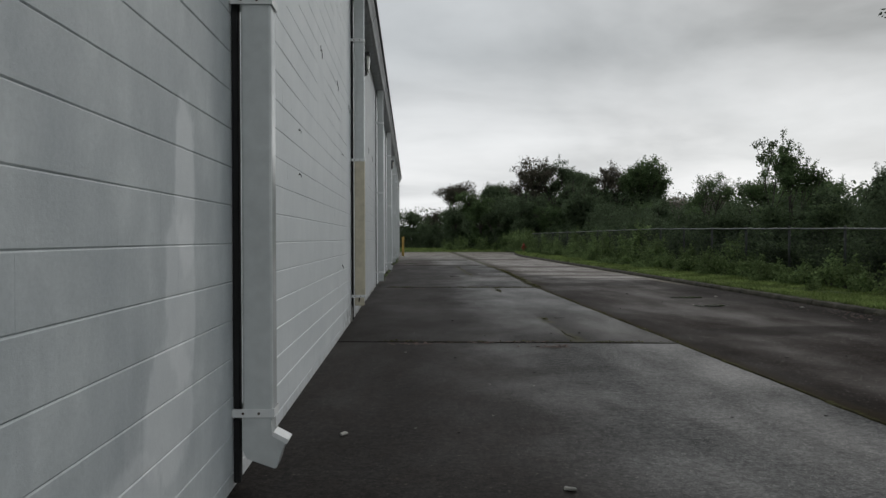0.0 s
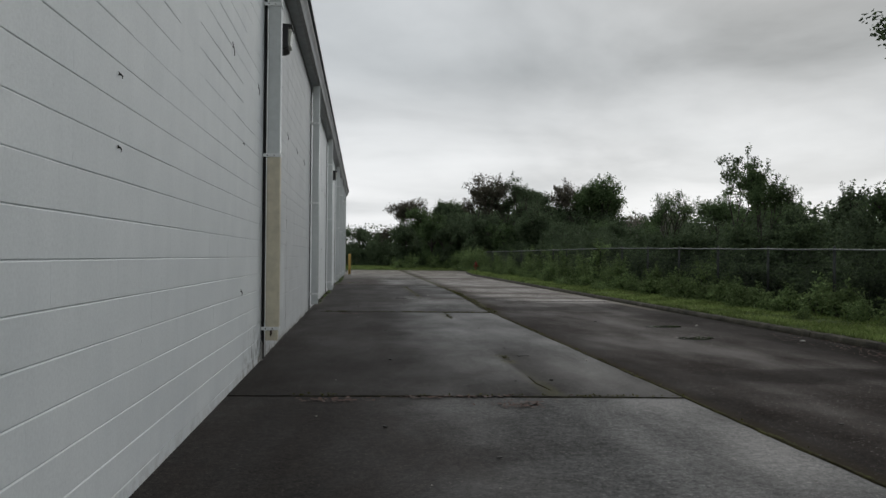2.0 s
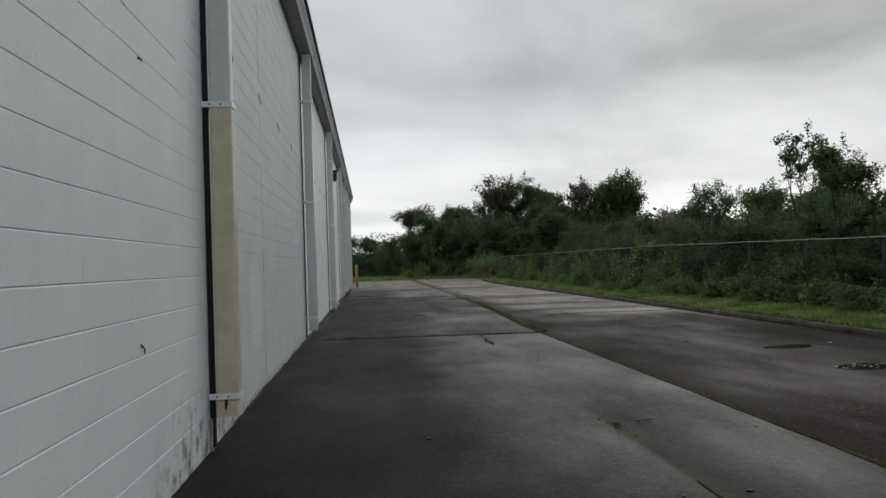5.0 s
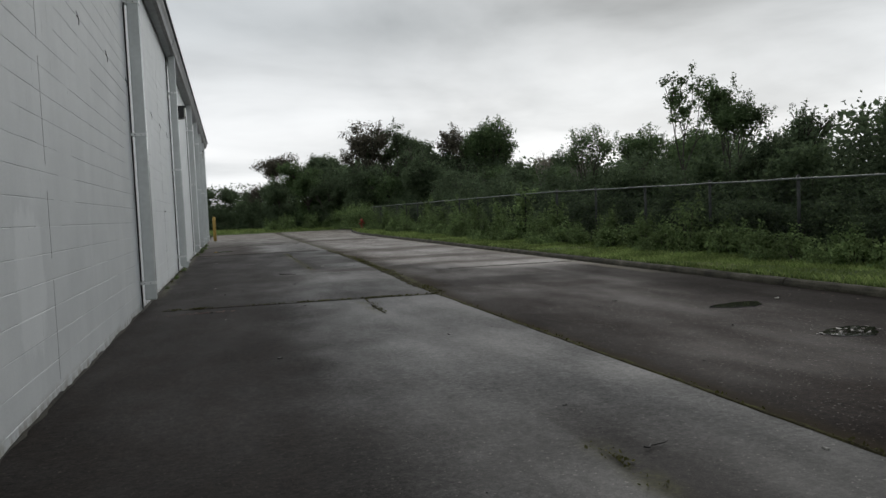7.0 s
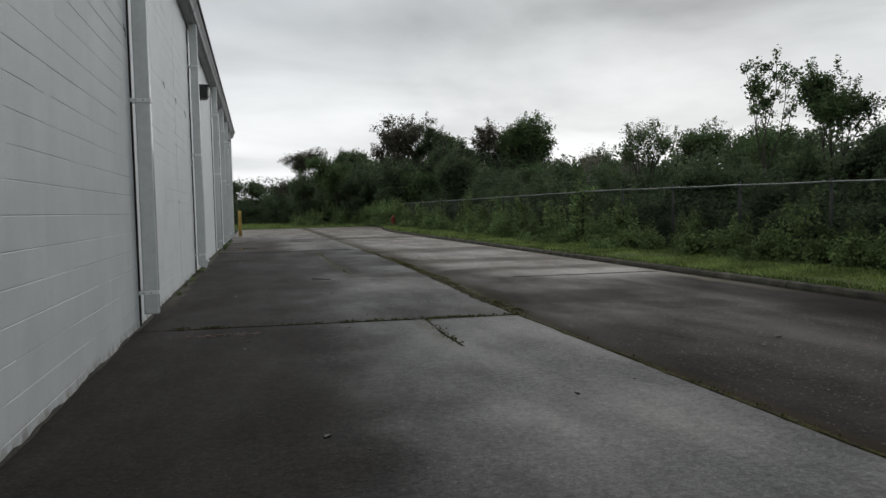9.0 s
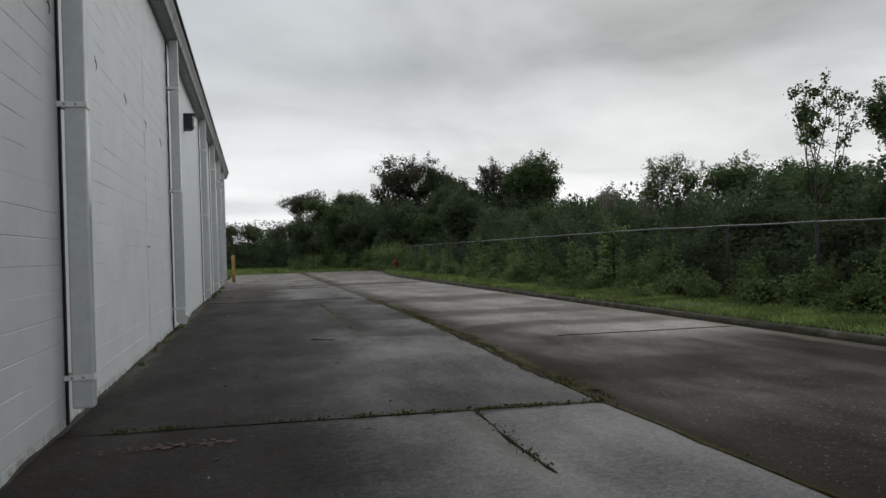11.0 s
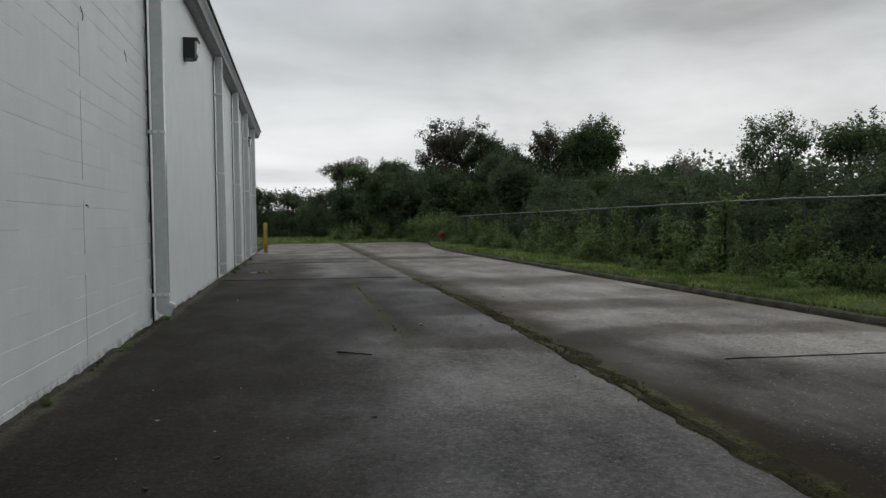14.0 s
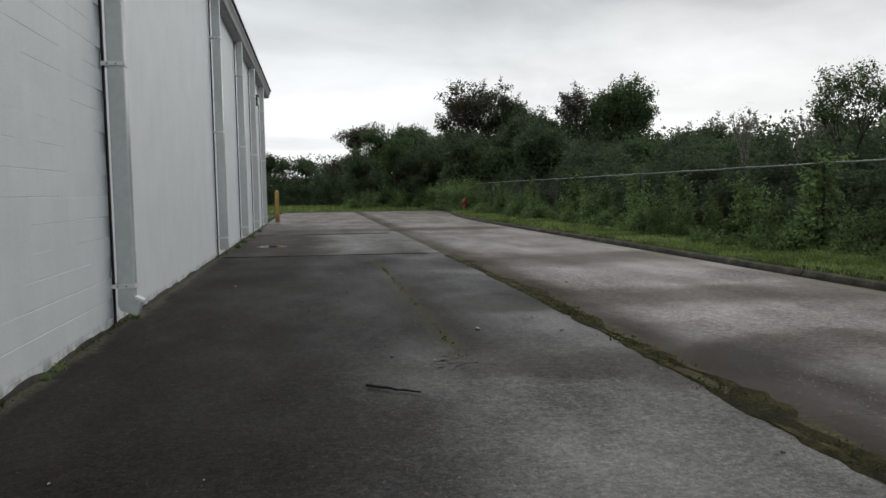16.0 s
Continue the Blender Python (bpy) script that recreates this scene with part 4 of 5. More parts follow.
def tree(name, label, x, y, h, w, seed, levels=3, forks=3, rise=0.8, spread=0.7, trunk=0.35, count=5000, size=0.16, sigma=0.35, fill=0.0, lean=(0, 0), leaf=None, bark=None, z=0.05, thick=1.0, base=0.0, shoots=60):
    """A tree with a tapered trunk, limbs and a crown of single leaves; fill adds leaf clumps inside the crown."""
    rng = np.random.default_rng(seed)
    segs, tips = grow(rng, levels, forks, rise, spread, trunk, lean)
    top = tips[:, 2].max()
    wide = np.abs(tips[:, :2]).max()
    s = np.array((0.5 * w / wide * 0.92, 0.5 * w / wide * 0.92, (h - sigma * 0.9) / top))
    t = thing(name, label, "tree", (x, y, z))
    bm = bmesh.new()
    rr = h * thick
    for a, b, ra, rb in segs:
        if ra > 0.004:
            tube(bm, (a * s, b * s), (max(0.012, ra * rr), max(0.008, rb * rr)), 6 if ra > 0.012 else 4, False)
    part("trunk", bm, bark or BARK, t, "", True)
    pts = tips * s
    pts = pts[pts[:, 2] > h * 0.22]
    if fill:
        high = pts[pts[:, 2] > base + 0.15 * h]
        lobes = 7 + int(2 * fill)
        hearts = high[rng.choice(len(high), lobes)] * rng.uniform(0.75, 1.0, (lobes, 1))
        if base < 0.5:
            hearts[: lobes // 2, 2] *= rng.uniform(0.25, 0.7, lobes // 2)
        reach = w * rng.uniform(0.10, 0.21, lobes)
        m = int(len(pts) * fill)
        own = rng.choice(lobes, m, p=reach ** 2 / (reach ** 2).sum())
        u = rng.normal(size=(m, 3))
        u /= np.linalg.norm(u, axis=1, keepdims=True)
        u *= reach[own][:, None] * rng.uniform(0.2, 1.0, (m, 1)) ** 0.4
        ball = hearts[own] + u * np.array((1, 1, 0.8))
        ball[:, 2] = np.minimum(ball[:, 2], h - 0.3 * sigma)
        pts = np.r_[pts, ball]
    weight = rng.gamma(1.6, 1.0, len(pts))
    pick = rng.choice(len(pts), count, p=weight / weight.sum())
    off = np.clip(rng.normal(size=(count, 3)), -1.5, 1.5) * sigma * np.array((0.55, 0.55, 0.42))
    c = pts[pick] + off
    heart = pts[pick]
    # loose shoots that break the outline
    mid = np.array((0, 0, h * 0.5))
    tall = pts[pts[:, 2] > h * 0.45]
    for p in tall[rng.choice(len(tall), min(shoots, len(tall)), replace=False)]:
        d = (p - mid) / np.array((w, w, h)) * 2 + np.array((0, 0, 0.7)) + rng.normal(size=3) * 0.35
        d /= np.linalg.norm(d)
        reach = rng.uniform(0.04, 0.11) * min(h, 7) + sigma * 0.4
        n = max(12, int(reach / size * 9))
        line = p + d * reach * rng.uniform(0.1, 1.0, (n, 1)) + np.clip(rng.normal(size=(n, 3)), -1.5, 1.5) * size * 0.55
        c = np.r_[c, line]
        heart = np.r_[heart, line - np.array((0, 0, 0.2))]
    keep = c[:, 2] > 0.15
    c = c[keep]
    ob = new("crown", quads_mesh("crown", leaves(rng, c, size, 0.35, heart[keep]), leaf or LEAF_DARK))
    ob.parent = t
    return t


# the tall ones that make the skyline
tree("tree", "tall leafy tree with a dense rounded crown", 22.8, 68.5, 9.0, 5.4, 11, 4, 4, 0.8, 0.65, 0.18, 24000, 0.16, 0.5, 0.5, base=1.0, leaf=LEAF_MID, thick=0.5, shoots=40)
tree("tree", "tall airy tree with thin reddish leaves", 20.4, 70.5, 8.6, 4.4, 61, 4, 3, 0.9, 0.62, 0.2, 6000, 0.15, 0.40, 0.0, leaf=LEAF_DRY, thick=0.4, shoots=20)
tree("tree", "tall airy tree with sparse leaves at its top", 13.2, 76.5, 9.9, 6.8, 12, 4, 3, 0.85, 0.72, 0.2, 7500, 0.16, 0.46, 0.0, leaf=LEAF_DRY, thick=0.4, shoots=26)
tree("tree", "tall airy tree with sparse leaves at its top", 16.2, 78.0, 9.6, 5.2, 62, 4, 3, 0.9, 0.62, 0.2, 9000, 0.16, 0.48, 0.0, thick=0.4, shoots=26)
tree("tree", "spire-topped dark tree in the woods", 22.6, 96.0, 10.8, 6.0, 13, 4, 3, 1.0, 0.5, 0.22, 20000, 0.22, 0.6, 1.6, base=1.0, shoots=30)
tree("tree", "round dark oak far above the woods", 15.4, 122.0, 10.9, 6.4, 14, 4, 4, 0.7, 0.8, 0.40, 15000, 0.26, 0.55, 0.5, shoots=10)
tree("tree", "arching thin tree with bare visible limbs", 9.8, 122.0, 10.9, 10.5, 15, 4, 3, 0.85, 0.7, 0.2, 8500, 0.2, 0.6, 0.0, (-0.3, 0), leaf=LEAF_DRY, thick=0.45, shoots=24)
tree("tree", "small thin tree at the edge of the field", 1.2, 93.5, 5.0, 4.2, 16, 3, 3, 0.75, 0.8, 0.4, 4000, 0.16, 0.42, 0.2, shoots=14)
tree("tree", "small thin tree at the edge of the field", 4.3, 97.0, 5.2, 3.8, 17, 3, 3, 0.75, 0.8, 0.4, 1500, 0.2, 0.42, 0.0, leaf=LEAF_DRY, shoots=8)
tree("tree", "small thin tree at the edge of the field", -2.2, 95.0, 5.4, 4.4, 18, 3, 3, 0.75, 0.8, 0.4, 3200, 0.22, 0.5, 0.2, shoots=14)
tree("tree", "dense bushy tree hung with creepers", 8.6, 81.0, 6.5, 5.6, 19, 3, 4, 0.7, 0.7, 0.2, 22000, 0.16, 0.5, 3.0, base=0.3, leaf=LEAF_MID, shoots=24)
tree("tree", "dense dark tree in the woods", 13.0, 73.5, 5.6, 6.0, 20, 3, 4, 0.7, 0.7, 0.2, 22000, 0.16, 0.5, 3.0, base=0.3, shoots=24)
tree("tree", "dense dark tree in the woods", 17.4, 72.0, 7.4, 5.0, 21, 3, 4, 0.8, 0.6, 0.2, 20000, 0.17, 0.5, 3.0, base=0.3, shoots=24)
tree("tree", "dense bushy tree hung with creepers", 21.0, 53.0, 3.8, 4.6, 22, 3, 4, 0.7, 0.7, 0.2, 18000, 0.14, 0.45, 3.0, base=0.2, leaf=LEAF_MID, shoots=24)
tree("tree", "open umbrella-crowned young tree with clumped leaves", 17.2, 40.3, 4.95, 2.9, 23, 4, 3, 0.8, 0.8, 0.34, 4500, 0.08, 0.22, 0.0, leaf=LEAF_MID, thick=0.4, shoots=14)
tree("tree", "young tree with clumped leaves", 18.6, 38.6, 4.6, 2.8, 24, 4, 3, 0.85, 0.7, 0.28, 8000, 0.09, 0.27, 0.2, leaf=LEAF_MID, thick=0.4, shoots=20)
tree("tree", "leafy young tree in the thicket", 20.3, 37.4, 4.4, 3.0, 63, 4, 3, 0.85, 0.7, 0.22, 9000, 0.10, 0.3, 0.6, leaf=LEAF_MID, thick=0.4, shoots=24)
tree("dead_tree", "bare pale dead sapling with dry twigs", 17.3, 45.6, 4.3, 1.7, 25, 4, 3, 0.9, 0.5, 0.4, 500, 0.07, 0.2, 0.0, leaf=LEAF_PALE, bark=PALE, thick=0.35, shoots=6)
tree("dead_tree", "bare pale dead sapling with dry twigs", 19.0, 45.0, 4.1, 1.6, 26, 4, 3, 0.9, 0.5, 0.4, 400, 0.07, 0.2, 0.0, leaf=LEAF_PALE, bark=PALE, thick=0.35, shoots=6)
tree("tree", "leggy young tree with upright leafy shoots", 15.9, 31.2, 5.45, 1.9, 27, 3, 2, 0.9, 0.55, 0.5, 1500, 0.10, 0.2, 0.0, leaf=LEAF_MID, thick=0.3, shoots=16)
tree("tree", "feathery young tree with spreading leafy sprays", 14.6, 27.3, 4.35, 1.9, 28, 4, 3, 1.1, 0.42, 0.18, 6500, 0.075, 0.2, 0.0, leaf=LEAF_MID, thick=0.35, shoots=60)
tree("tree", "bushy young tree beside the fence", 18.6, 33.6, 3.7, 3.2, 29, 4, 3, 0.9, 0.6, 0.25, 11000, 0.10, 0.3, 1.2, leaf=LEAF_MID, shoots=24)
tree("tree", "spiky-topped young tree in the thicket", 20.6, 31.4, 4.3, 2.4, 30, 3, 4, 1.0, 0.45, 0.35, 5200, 0.10, 0.24, 0.4, shoots=40)
tree("tree", "leafy young tree in the thicket", 23.4, 41.5, 4.9, 3.4, 64, 4, 3, 0.85, 0.7, 0.3, 10000, 0.12, 0.32, 0.9, leaf=LEAF_MID, shoots=24)
tree("tree", "bushy young tree beside the fence", 16.6, 22.9, 3.7, 3.2, 31, 4, 3, 0.9, 0.6, 0.25, 10000, 0.09, 0.3, 1.2, leaf=LEAF_MID, shoots=24)
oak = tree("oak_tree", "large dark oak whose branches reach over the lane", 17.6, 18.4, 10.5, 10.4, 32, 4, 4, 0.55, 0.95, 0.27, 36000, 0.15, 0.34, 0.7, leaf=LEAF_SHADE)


# the close-grown wood under and between them
WOOD = [
    tree("tree", "dense leafy tree in the close-grown wood", 20.0, 88.0, 6.2, 5.6, 51, 3, 4, 0.75, 0.7, 0.18, 15000, 0.19, 0.6, 4.0, base=0.1, leaf=LEAF_DARK),
    tree("tree", "dense leafy tree in the close-grown wood", 23.0, 84.0, 5.4, 5.0, 52, 3, 4, 0.75, 0.75, 0.16, 14000, 0.18, 0.55, 4.0, base=0.1, leaf=LEAF_MID),
    tree("tree", "dark leafy tree in the close-grown wood", 25.0, 78.0, 6.8, 5.2, 53, 4, 3, 0.85, 0.6, 0.20, 15000, 0.18, 0.5, 2.5, base=0.1, leaf=LEAF_DARK),
]
wrng = random.Random(31)
for x, y, s in ((20.6, 69.0, 1.0), (24.0, 68.0, 1.0), (14.8, 82, 1.05), (18.6, 79, 1.1), (10.8, 86.5, 1.0), (6.0, 87, 0.8), (9.8, 78, 0.8), (11.8, 79, 0.9), (14.6, 72, 0.85), (17.8, 66, 0.85), (16.2, 66, 0.75), (17.4, 59, 0.68), (20.6, 62, 0.82), (25.8, 65, 0.98), (22.5, 57, 0.68), (18.8, 53.0, 0.6), (24.5, 50, 0.66), (24.0, 44, 0.6), (26.0, 38, 0.62), (22.8, 34, 0.55), (25.0, 29, 0.62), (22.0, 24, 0.64), (20.5, 19.5, 0.6), (15.2, 26.8, 0.42), (17.2, 31.6, 0.46), (3.5, 106, 0.75), (-4.0, 104, 0.75), (8.6, 108, 0.85), (13.0, 100, 1.0), (19.5, 86, 1.28), (17.0, 91, 1.3), (7.2, 95, 0.85), (28.5, 66, 0.86), (27.2, 60, 0.72), (30.0, 57, 0.7), (12.4, 90, 1.05)):
    copy_thing(wrng.choice(WOOD), pose(x, y, 0.05, 0, 0, wrng.uniform(0, 360)) @ Matrix.Diagonal((s, s, s * wrng.uniform(0.9, 1.08), 1)))


def shrub_base(name, label, h, w, seed, clumps, count, size, leaf):
    """A leafy shrub: thin stems from the ground and clumps of leaves with gaps."""
    rng = np.random.default_rng(seed)
    s = thing(name, label, "shrub", (0, 0, 0), "thicket along the fence")
    c = rng.uniform(-1, 1, (clumps * 3, 3))
    c[:, 2] = np.abs(c[:, 2])
    c = c[np.linalg.norm(c, axis=1) < 1][:clumps]
    c = c * np.array((w / 2, w / 2, h * 0.92)) * rng.uniform(0.8, 1.05, (len(c), 1))
    bm = bmesh.new()
    for p in c[:: max(1, len(c) // 14)]:
        tube(bm, ((p[0] * 0.25, p[1] * 0.25, -0.05), (p[0] * 0.7, p[1] * 0.7, p[2] * 0.55), tuple(p)), (0.014, 0.009, 0.004), 4, False)
    part("stem", bm, BARK, s)
    pick = rng.integers(0, len(c), count)
    pts = c[pick] + np.clip(rng.normal(size=(count, 3)), -1.6, 1.6) * np.array((0.16, 0.16, 0.13)) * (0.5 + 0.35 * h)
    heart = c[pick] - np.array((0, 0, 0.1))
    for p in c[np.argsort(-c[:, 2])[: max(4, clumps // 3)]]:
        n = 26
        d = rng.normal(size=3) * 0.3 + np.array((0, 0, 1.0))
        line = p + d * rng.uniform(0.0, 0.2 + 0.14 * h, (n, 1)) + rng.normal(size=(n, 3)) * size * 0.45
        pts = np.r_[pts, line]
        heart = np.r_[heart, line - np.array((0, 0, 0.2))]
    keep = pts[:, 2] > 0.02
    pts = pts[keep]
    ob = new("foliage", quads_mesh("foliage", leaves(rng, pts, size, 0.2, heart[keep]), leaf))
    ob.parent = s
    return s


SHRUBS = [
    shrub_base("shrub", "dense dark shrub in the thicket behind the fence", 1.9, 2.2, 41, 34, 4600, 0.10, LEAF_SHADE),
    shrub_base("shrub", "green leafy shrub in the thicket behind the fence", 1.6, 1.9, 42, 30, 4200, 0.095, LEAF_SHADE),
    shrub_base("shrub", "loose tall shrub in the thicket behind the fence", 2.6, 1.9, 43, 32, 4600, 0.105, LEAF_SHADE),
    shrub_base("shrub", "dense tall shrub in the thicket behind the fence", 3.4, 2.8, 44, 52, 6400, 0.125, LEAF_DARK),
]
WEEDS = [
    shrub_base("weed", "light green weeds at the foot of the fence", 0.65, 0.9, 45, 18, 1100, 0.07, LEAF_LIGHT),
    shrub_base("weed", "tall leafy weed at the fence", 1.15, 0.8, 46, 20, 1200, 0.075, LEAF_LIGHT),
    shrub_base("weed", "low spreading weeds on the verge", 0.35, 1.1, 47, 18, 800, 0.07, LEAF_LIGHT),
]
VINE = shrub_base("vine", "leafy creeper climbing a fence post", 1.75, 0.42, 48, 26, 1000, 0.10, LEAF_LIGHT)


def put(ob, x, y, z, turn, scale, tall=1.0):
    return copy_thing(ob, pose(x, y, z, 0, 0, turn) @ Matrix.Diagonal((scale, scale, scale * tall, 1)))


vrng = random.Random(21)
y = 6.0
while y < 70:
    put(SHRUBS[0 if vrng.random() < 0.75 else 1], 12.2 + vrng.uniform(-0.4, 0.6), y, 0.08, vrng.uniform(0, 360), vrng.uniform(0.5, 0.95), vrng.uniform(0.65, 1.0))
    y += vrng.uniform(0.9, 1.9)
y = 6.0
while y < 74:
    put(vrng.choice((SHRUBS[0], SHRUBS[2])), 13.8 + vrng.uniform(-0.4, 0.6), y, 0.08, vrng.uniform(0, 360), vrng.uniform(0.85, 1.15), vrng.uniform(0.8, 1.05))
    y += vrng.uniform(1.0, 1.6)
y = 8.0
while y < 78:
    put(SHRUBS[3], 16.2 + vrng.uniform(-0.8, 1.2), y, 0.08, vrng.uniform(0, 360), vrng.uniform(0.85, 1.1), (vrng.uniform(0.8, 1.0) + 0.004 * y) * (0.86 if 38 < y < 56 else 0.92 if 28 < y <= 38 else 1.0))
    y += vrng.uniform(1.5, 2.2)
y = 8.0
while y < 80:
    put(SHRUBS[3], 20.5 + vrng.uniform(-1, 2.0), y, 0.08, vrng.uniform(0, 360), vrng.uniform(0.95, 1.15), (vrng.uniform(0.75, 0.95) + 0.003 * y) * (1.02 if y > 28 else 1.0))
    y += vrng.uniform(2.4, 3.2)
x = -8.0
while x < 14:
    put(SHRUBS[3], x, 92 + vrng.uniform(-3, 3) + max(0, 4 - x) * 0.3, 0.05, vrng.uniform(0, 360), vrng.uniform(0.9, 1.25))
    x += vrng.uniform(1.0, 1.5)
for k in range(16):
    put(WEEDS[vrng.choice((0, 1))], vrng.uniform(4.0, 11), vrng.uniform(73, 79), 0.05, vrng.uniform(0, 360), vrng.uniform(0.8, 1.4))
y = 6.0
while y < 69:
    put(WEEDS[0 if vrng.random() < 0.65 else 1], 10.75 + vrng.uniform(-0.35, 0.25), y, 0.08, vrng.uniform(0, 360), vrng.uniform(0.7, 1.15))
    y += vrng.uniform(0.45, 0.9)
y = 60.0
while y < 76:
    put(WEEDS[1], 11.0 + vrng.uniform(-0.3, 0.4) - 0.04 * (y - 60), y, 0.06, vrng.uniform(0, 360), vrng.uniform(1.1, 1.6))
    y += vrng.uniform(0.5, 0.8)
for k in range(34):
    put(WEEDS[2], vrng.uniform(9.7, 10.6), vrng.uniform(8, 66), 0.08, vrng.uniform(0, 360), vrng.uniform(0.5, 0.95))
for x, y, s in ((0.08, 27.15, 0.11), (0.08, 26.9, 0.09), (0.10, 29.45, 0.15), (0.09, 37.6, 0.14), (0.16, 39.3, 0.2), (0.14, 41.0, 0.22), (0.18, 43.2, 0.2), (0.15, 46.6, 0.2), (0.08, 24.6, 0.1)):
    put(WEEDS[2], x, y, 0.0, vrng.uniform(0, 360), s, 1.3)
for y, s in ((33.45, 1.15), (35.8, 0.88), (38.5, 1.0), (41.1, 1.05), (45.9, 1.12), (30.95, 0.6), (27.4, 0.6), (43.4, 0.9), (51.2, 1.0), (56.0, 1.0)):
    put(VINE, 10.98, y, 0.06, vrng.uniform(0, 360), s)
for i, ob in enumerate([*SHRUBS, *WEEDS, VINE]):
    ob.matrix_world = pose((12.3, 13.9, 15.2, 19.0, 10.6, 10.8, 10.2, 10.98)[i], (4.8, 4.5, 5.2, 5.5, 5.0, 5.6, 7.0, 61.0)[i], 0.08)


def far_woods():
    """The unbroken woods behind: leaf clumps with an uneven top."""
    rng = np.random.default_rng(77)
    pts = []
    for k in range(900):
        if k < 620:
            y, x = rng.uniform(-5, 120), rng.uniform(25, 34)
        else:
            x, y = rng.uniform(-40, 34), rng.uniform(108, 120)
        top = 3.6 + 1.1 * noise.noise(Vector((x * 0.15, y * 0.15, 2))) + (0.02 * y)
        if x > 24 and 30 < y < 80:
            top *= 0.95
        pts.append((x, y, rng.uniform(0.05, 1.0) * top))
    pts = np.array(pts)
    pick = rng.integers(0, len(pts), 80000)
    c = pts[pick] + np.clip(rng.normal(size=(80000, 3)), -1.6, 1.6) * np.array((0.9, 0.9, 0.55))
    c = c[c[:, 2] > 0.1]
    tagged(new("far_woods", quads_mesh("far_woods", leaves(rng, c, 0.3), LEAF_DARK)), "dark unbroken woods behind the thicket", "woods", kind="stuff")


far_woods()


def grass():
    """Blades on the verge and on the field past the lane's end."""
    rng = np.random.default_rng(5)

    def blades(n, xs, ys, size, z):
        x, y = rng.uniform(*xs, n), rng.uniform(*ys, n)
        edge = 8.62 + 0.0062 * np.maximum(0, y - 50) ** 2 + 0.11
        keep = (x > edge) | (y > PAVE_END + 0.5)
        patch = np.sin(x * 3.1 + 1.3 * np.sin(y * 1.1)) * np.sin(y * 2.3 + np.sin(x * 2.0)) > -0.75
        x, y = x[keep & patch], y[keep & patch]
        m = len(x)
        h = size * rng.uniform(0.5, 1.5, m)
        a = rng.uniform(0, math.tau, m)
        lean = rng.uniform(0.2, 0.9, m) * h
        p = np.stack([x, y, np.full(m, z)], 1)
        side = np.stack([np.cos(a), np.sin(a), 0 * a], 1) * (size * 0.10)
        tip = p + np.stack([-np.sin(a) * lean, np.cos(a) * lean, h], 1)
        mid = p + np.stack([-np.sin(a) * lean * 0.35, np.cos(a) * lean * 0.35, h * 0.62], 1)
        return np.stack([p - side, p + side, mid + side * 0.8, tip], 1)

    q = np.concatenate([blades(70000, (8.75, 11.4), (6, 40), 0.07, 0.09), blades(26000, (8.75, 11.6), (40, 70), 0.11, 0.09), blades(15000, (-8, 14), (70, 92), 0.16, 0.03)])
    tagged(new("grass", quads_mesh("grass", q, GRASS)), "short green grass on the verge and field", "grass", kind="stuff")


grass()


def moss_tufts():
    """Tiny weeds and moss in the joints and at the foot of the wall."""
    rng = np.random.default_rng(9)
    lines = [((4.2, 3), (4.2, 20.5), 500, 0.02), ((4.25, 20.5), (4.58, 31), 2200, 0.06), ((0.4, 20.9), (4.2, 20.54), 1700, 0.035), ((0.6, 10.8), (4.2, 10.47), 500, 0.02),
             ((3.1, 20.6), (3.06, 19.0), 260, 0.03), ((3.0, 12.75), (3.03, 13.35), 110, 0.035), ((0.03, 25.8), (0.03, 30.0), 500, 0.03), ((0.04, 36.9), (0.06, 50), 900, 0.05), ((3.0, 26.8), (3.05, 35), 250, 0.02)]
    q = []
    for a, b, n, spread in lines:
        f = rng.uniform(0, 1, n)
        clump = 0.5 + 0.5 * np.sin(f * 37 + 5 * np.sin(f * 11))
        f = f[rng.uniform(0, 1, n) < clump]
        m = len(f)
        p = np.stack([a[0] + (b[0] - a[0]) * f, a[1] + (b[1] - a[1]) * f, np.full(m, 0.008)], 1) + rng.normal(size=(m, 3)) * np.array((spread, spread, 0.004))
        p[:, 2] = np.maximum(p[:, 2], 0.004) + 0.008
        q.append(leaves(rng, p, 0.024, 0.0))
    tagged(new("joint_weeds", quads_mesh("joint_weeds", np.concatenate(q), OLIVE)), "tiny weeds and moss in the pavement joints", "weeds", kind="stuff")


moss_tufts()


# ---- puddles and litter ----
def puddle(label, x, y, rx, ry, seed, z=0.0035):
    bm = bmesh.new()
    rng = random.Random(seed)
    ph = [rng.uniform(0, 6.28) for _ in range(4)]
    ring = []
    for k in range(40):
        a = k * math.tau / 40
        r = 1 + 0.16 * math.sin(2 * a + ph[0]) + 0.10 * math.sin(3 * a + ph[1]) + 0.06 * math.sin(7 * a + ph[2])
        ring.append((x + rx * r * math.cos(a), y + ry * r * math.sin(a)))
    top = [bm.verts.new((a, b, z)) for a, b in ring]
    low = [bm.verts.new((x + (a - x) * 1.03, y + (b - y) * 1.03, z - 0.012)) for a, b in ring]
    bm.faces.new(top)
    for k in range(40):
        bm.faces.new((top[k], low[k], low[(k + 1) % 40], top[(k + 1) % 40]))
    bmesh.ops.recalc_face_normals(bm, faces=bm.faces[:])
    return tagged(new("puddle", mesh_of("puddle", bm, WATER)), label, "puddle", "puddles on the lane")


